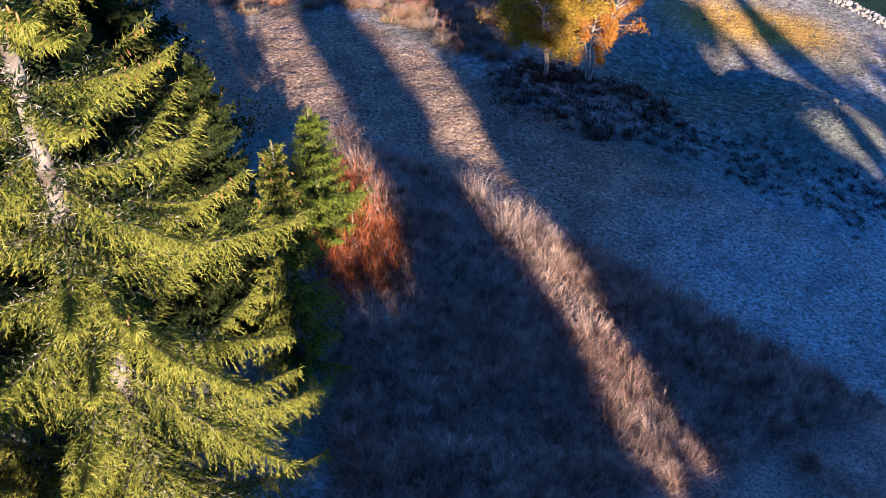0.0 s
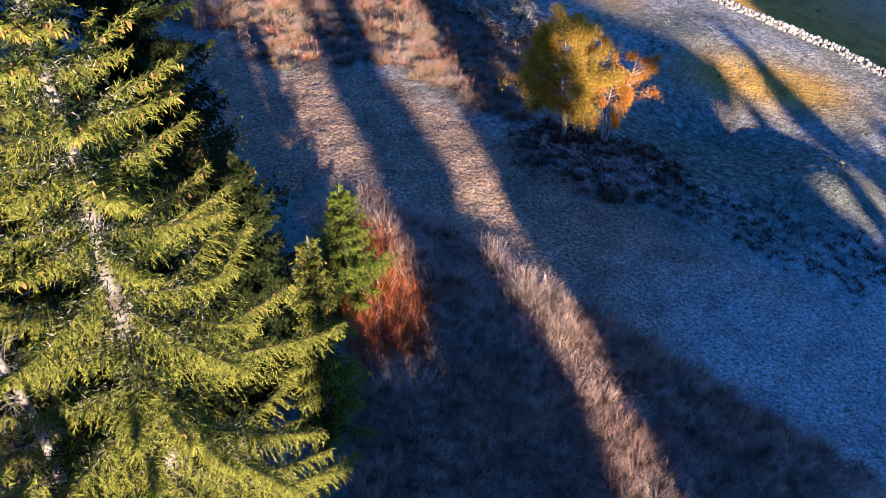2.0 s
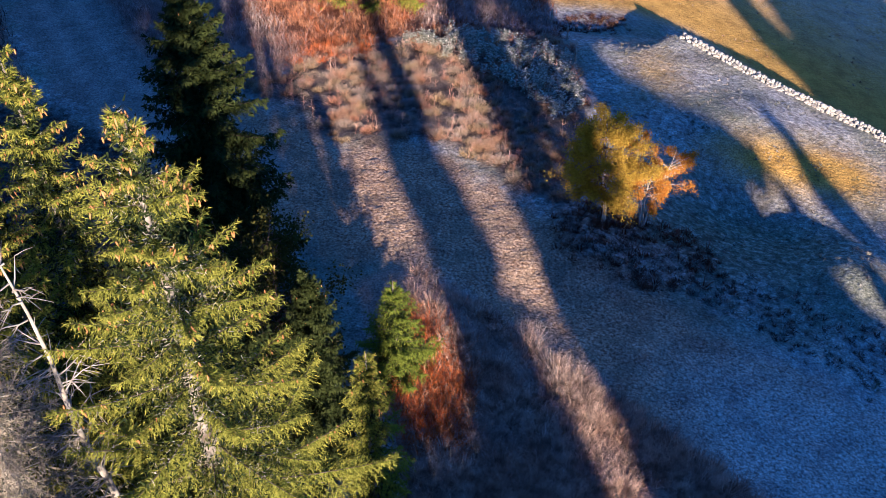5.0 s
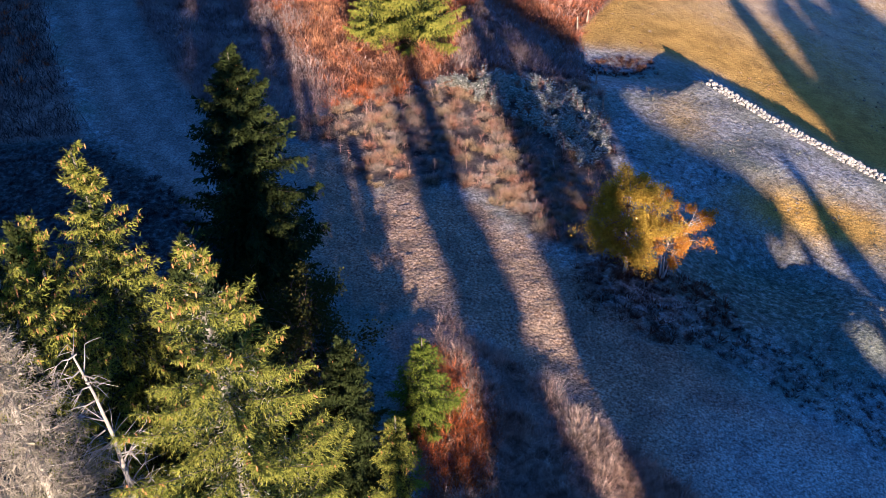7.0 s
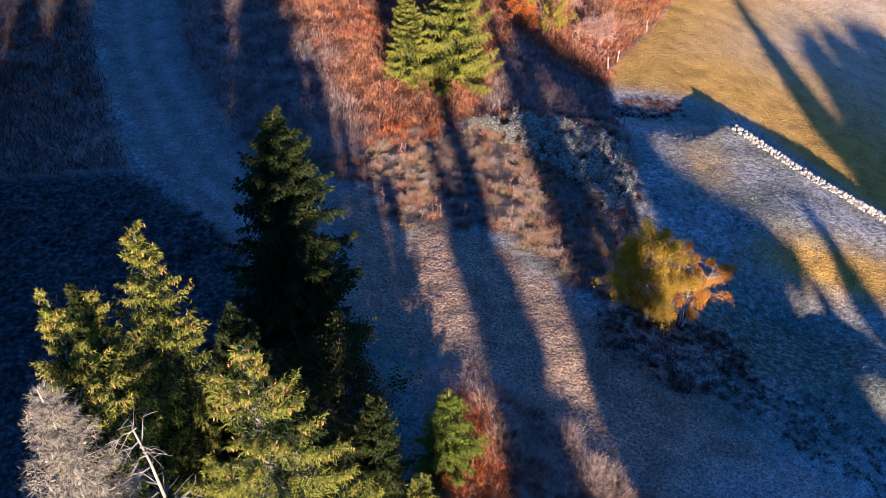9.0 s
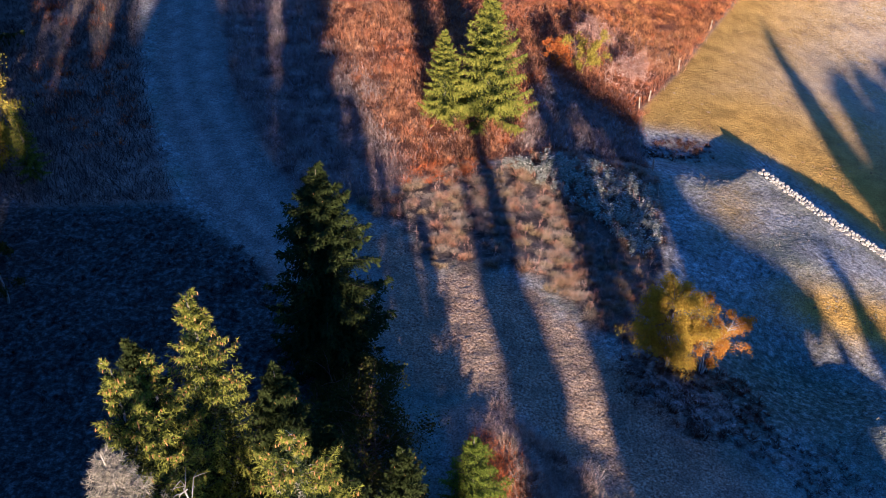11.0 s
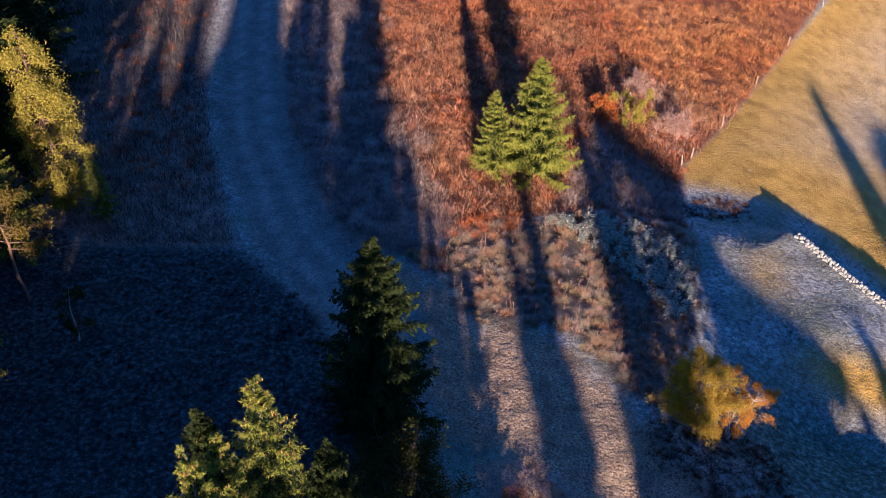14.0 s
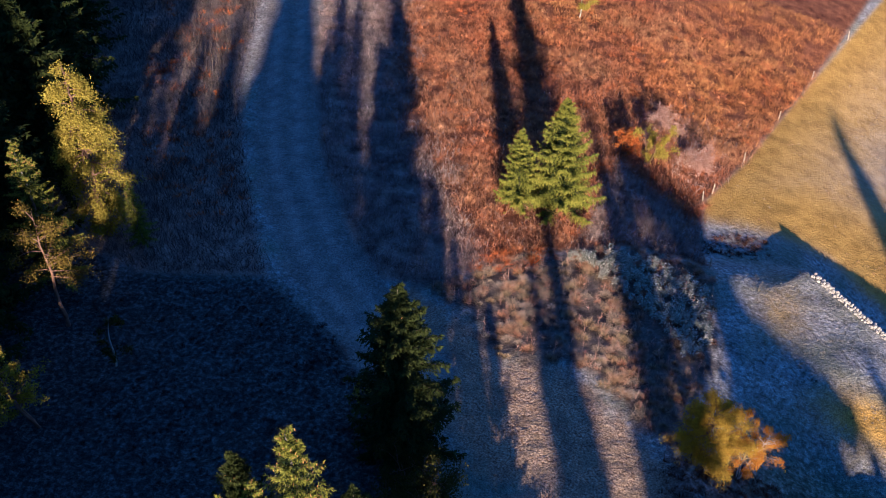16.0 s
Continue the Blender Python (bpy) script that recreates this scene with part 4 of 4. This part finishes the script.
leaf_tree("small yellow tree catching the sun", -30.8, 26.6, 6.5, 1.9, 232, LIME_LEAF, TWIG, 4500, 0.12, 2, "maple_tree", limbs_n=14, low=0.3)
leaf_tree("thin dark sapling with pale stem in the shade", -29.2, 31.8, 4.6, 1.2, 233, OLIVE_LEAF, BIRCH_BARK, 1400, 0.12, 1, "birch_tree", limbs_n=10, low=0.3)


# the forest behind the camera: unseen spruces, placed so their shadows fit over the clearing
HD_H = 20.0
hidden = spruce("tall spruce of the forest behind the clearing", 62.0, -34.0, seed=120, needles=SPRUCE_SHADED, h=HD_H, rmax=5.6, fall=10.0, gap=1.15, per_whorl=5, let_step=0.58, tuft=0.92, tuft_step=0.36, wide=0.60, core=0.10)

edge_tree = spruce("dark spruce in the shaded forest edge", -43.0, 36.0, seed=124, needles=SPRUCE_SHADED, h=HD_H, rmax=5.6, fall=10.0, gap=1.15, per_whorl=6, let_step=0.36, tuft=0.42, tuft_step=0.22, wide=0.26, core=0.5, frond=0.34)
# the taller rear trees are added to block skylight from the left meadow
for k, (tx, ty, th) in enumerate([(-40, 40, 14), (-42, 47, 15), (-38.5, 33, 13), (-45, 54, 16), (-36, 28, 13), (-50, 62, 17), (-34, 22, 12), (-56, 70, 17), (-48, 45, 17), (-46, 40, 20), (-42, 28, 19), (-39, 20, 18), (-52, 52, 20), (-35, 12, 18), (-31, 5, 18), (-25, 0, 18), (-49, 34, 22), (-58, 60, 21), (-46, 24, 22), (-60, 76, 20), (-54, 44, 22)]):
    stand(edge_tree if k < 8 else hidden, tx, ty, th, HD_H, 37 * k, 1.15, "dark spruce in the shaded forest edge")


# made-up kinds that shape the sunlight: leaky crowns, or crowns with light below
airy = spruce("unseen thin-crowned tall tree added to dapple the sun", 70.0, -38.0, seed=121, h=HD_H, rmax=5.6, fall=10.0, gap=1.15, per_whorl=6, let_step=0.60, tuft=0.80, tuft_step=0.34, wide=0.18, core=0.0)
lofty = spruce("unseen high-crowned spruce, a pattern for shade trees", 78.0, -36.0, seed=122, h=HD_H, rmax=5.6, fall=10.0, clear=0.66, gap=1.1, per_whorl=6, let_step=0.5, tuft=0.80, tuft_step=0.29, wide=0.60, core=0.10)


# crown only at the very top, to shade far ground and leave nearer ground lit
parasol = spruce("unseen bare-stemmed tree added to shade from high up", 86.0, -37.0, seed=123, needles=SPRUCE_SHADED, h=HD_H, rmax=5.6, fall=3.0, clear=0.92, gap=0.5, per_whorl=7, let_step=0.5, tuft=0.80, tuft_step=0.29, wide=0.60, core=0.10)


FOREST = [(hidden, "spruce of the forest behind the clearing"), (airy, "unseen thin-crowned tree added to dapple the sun"), (lofty, "unseen high-crowned spruce, a pattern for shade trees"), (parasol, "unseen bare-stemmed tree added to shade from high up")]


def shade_tree(u, s, top, slim=1.0, turn=0, sort=0):
    """A spruce set by its place across and along the sunlight, with its top at a height over the light's own slope."""
    x = u * math.cos(SUN_AZ) - s * math.sin(SUN_AZ)
    y = u * math.sin(SUN_AZ) + s * math.cos(SUN_AZ)
    h = top - s * 0.36 - ground_z(x, y)
    stand(FOREST[sort][0], x, y, h, HD_H, turn, slim, FOREST[sort][1])


TALL_ONES = [(7.05, -14, 10.6, 0.32), (2.2, -15, 10.6, 0.20), (2.9, -13, 10.4, 0.26), (3.35, -15, 9.9, 0.18), (8.5, -16, 12.6, 0.36), (7.7, -18, 8.6, 0.5), (13.4, -15, 13.9, 0.38), (12.7, -18, 8.6, 0.42), (15.3, -16, 13.0, 0.45, 3), (16.7, -18, 11.7, 0.45, 3), (18.1, -15, 10.5, 0.5, 3), (19.4, -17, 9.5, 0.5, 3),
             (27.5, -15, 5.2, 0.55), (28.8, -14, 1.9, 0.9), (30.8, -15, 1.9, 1.0), (32.6, -13, 1.8, 1.1), (36.6, -14, 9.0, 0.55), (40.8, -16, 5.6, 1.7), (44, -14, 5.2, 1.8), (48, -16, 5.0, 1.8),
             (-3.6, 5, 13.0, 0.35), (-8.6, 2, 17.5, 0.5), (-9.6, 4, 20.5, 0.6), (-11.2, 2, 21.0, 0.7), (-12.6, 1, 16.0, 1.0), (-14.9, 1, 19.0, 0.4), (-17.4, 2, 18.0, 0.4), (-14.2, 0, 15.6, 0.9), (-16.7, 2, 15.4, 0.9), (-19.0, 0, 15.0, 0.6), (-20.2, 3, 13.2, 0.5), (-21.6, 2, 12.8, 0.5),
             (-25.1, 1, 27.0, 0.52), (-27.4, 3, 29.0, 0.75), (-29.8, 2, 29.0, 0.7), (-33.5, 2, 29.0, 0.9), (-38.0, 0, 29.0, 0.9)]
# an unseen closed row, lower from tree to tree, to slant the meadow's shadow edge
TALL_ONES += [(18.8 + 0.6 * k, -12 - 3 * (k % 3), 8.3 - 0.33 * k, 0.65) for k in range(8)] + [(23.7, -13, 5.6, 0.6, 3), (24.4, -14, 4.9, 0.55, 3), (25.4, -15, 3.7, 0.45), (23.3, -12, 3.7, 0.55), (24.4, -16, 1.7, 0.6)]
# unseen low trees added to keep the near grass and track shaded
LOW_ROW = [(0.2 + 0.75 * k, -13 - 2 * (k % 3), 4.5, 0.7) for k in range(10)] + [(8.2, -12, 4.6, 0.6), (10.3, -16, 1.9, 0.6), (11.55, -14, 6.2, 0.5), (12.3, -16, 5.2, 0.5)]
LOW_ROW += [(11.9 + 1.45 * k, -13 - 4 * (k % 2), 6.4, 0.36, 1) for k in range(6)] + [(12.6 + 1.45 * k, -21, 6.2, 0.36, 1) for k in range(5)] + [(12.6 + 1.2 * k, -17, 6.8, 0.5) for k in range(4)] + [(13.4 + 1.3 * k, -19, 5.4, 0.6) for k in range(5)]
for k, (u, s, top, slim, *sort) in enumerate(TALL_ONES + LOW_ROW):
    shade_tree(u, s, top, slim, 50 * k, *sort)

# ---- fence posts and the stone wall ----
def post(x, y, h, lean, turn):
    bm = bmesh.new()
    bmesh.ops.create_cone(bm, cap_ends=True, segments=10, radius1=0.06, radius2=0.05, depth=h)
    top_edges = [e for e in bm.edges if all(v.co.z > 0 for v in e.verts)]
    bmesh.ops.bevel(bm, geom=top_edges, offset=0.015, segments=1, affect="EDGES")
    bmesh.ops.translate(bm, verts=bm.verts, vec=(0, 0, h / 2 - 0.25))
    ob = part("fence_post", bm, POST_WOOD)
    ob.matrix_world = pose(x, y, ground_z(x, y), lean[0], lean[1], turn)
    return tagged(ob, "pale weathered wooden fence post in dry grass", "fence post", "posts along the pasture fence")


rp = random.Random(7)
for fx, fy in [(3.0, 49.6), (2.6, 52.7), (1.75, 56.9), (1.4, 61.9), (2.0, 63.2), (4.0, 68.9), (6.4, 77.3), (9.1, 86.9), (12.4, 97)]:
    post(fx, fy, 1.2, (rp.uniform(-5, 5), rp.uniform(-5, 5)), rp.uniform(0, 90))

WALL = [(9.5, 55.1), (11.8, 53.0), (14.3, 50.9), (16.8, 49.2), (19.2, 47.7), (21.4, 45.4), (24.5, 42)]
wall_root = tagged(new("stone_wall"), "low dry stone wall white with frost", "wall", kind="structure")
stone_meshes = []
for k in range(6):
    bm = bmesh.new()
    bmesh.ops.create_icosphere(bm, subdivisions=1, radius=0.5)
    for v in bm.verts:
        v.co = v.co * rp.uniform(0.8, 1.12)
        v.co.z = max(-0.34, min(0.34, v.co.z))
    me = bpy.data.meshes.new("stone")
    bm.to_mesh(me)
    bm.free()
    me.materials.append(STONE)
    stone_meshes.append(me)
seglen = [0.0]
for (ax, ay), (bx, by) in zip(WALL, WALL[1:]):
    seglen.append(seglen[-1] + math.hypot(bx - ax, by - ay))
run = 0.0
while run < seglen[-1] - 0.2:
    cx, cy = np.interp(run, seglen, [q[0] for q in WALL]), np.interp(run, seglen, [q[1] for q in WALL])
    for course in range(2):
        for lane in ((-0.11, 0.11) if course < 1 else (0.0,)):
            ob = new("stone", rp.choice(stone_meshes))
            ob.parent = wall_root
            ox, oy = rp.uniform(-0.07, 0.07) + lane * 0.7, rp.uniform(-0.07, 0.07) + lane * 0.7
            ob.matrix_basis = pose(cx + ox, cy + oy, ground_z(cx, cy) + 0.09 + 0.19 * course + rp.uniform(-0.03, 0.03), rp.uniform(-12, 12), rp.uniform(-12, 12), rp.uniform(0, 360)) @ Matrix.Diagonal((rp.uniform(0.22, 0.40), rp.uniform(0.19, 0.32), rp.uniform(0.22, 0.38), 1))
    run += rp.uniform(0.15, 0.22)
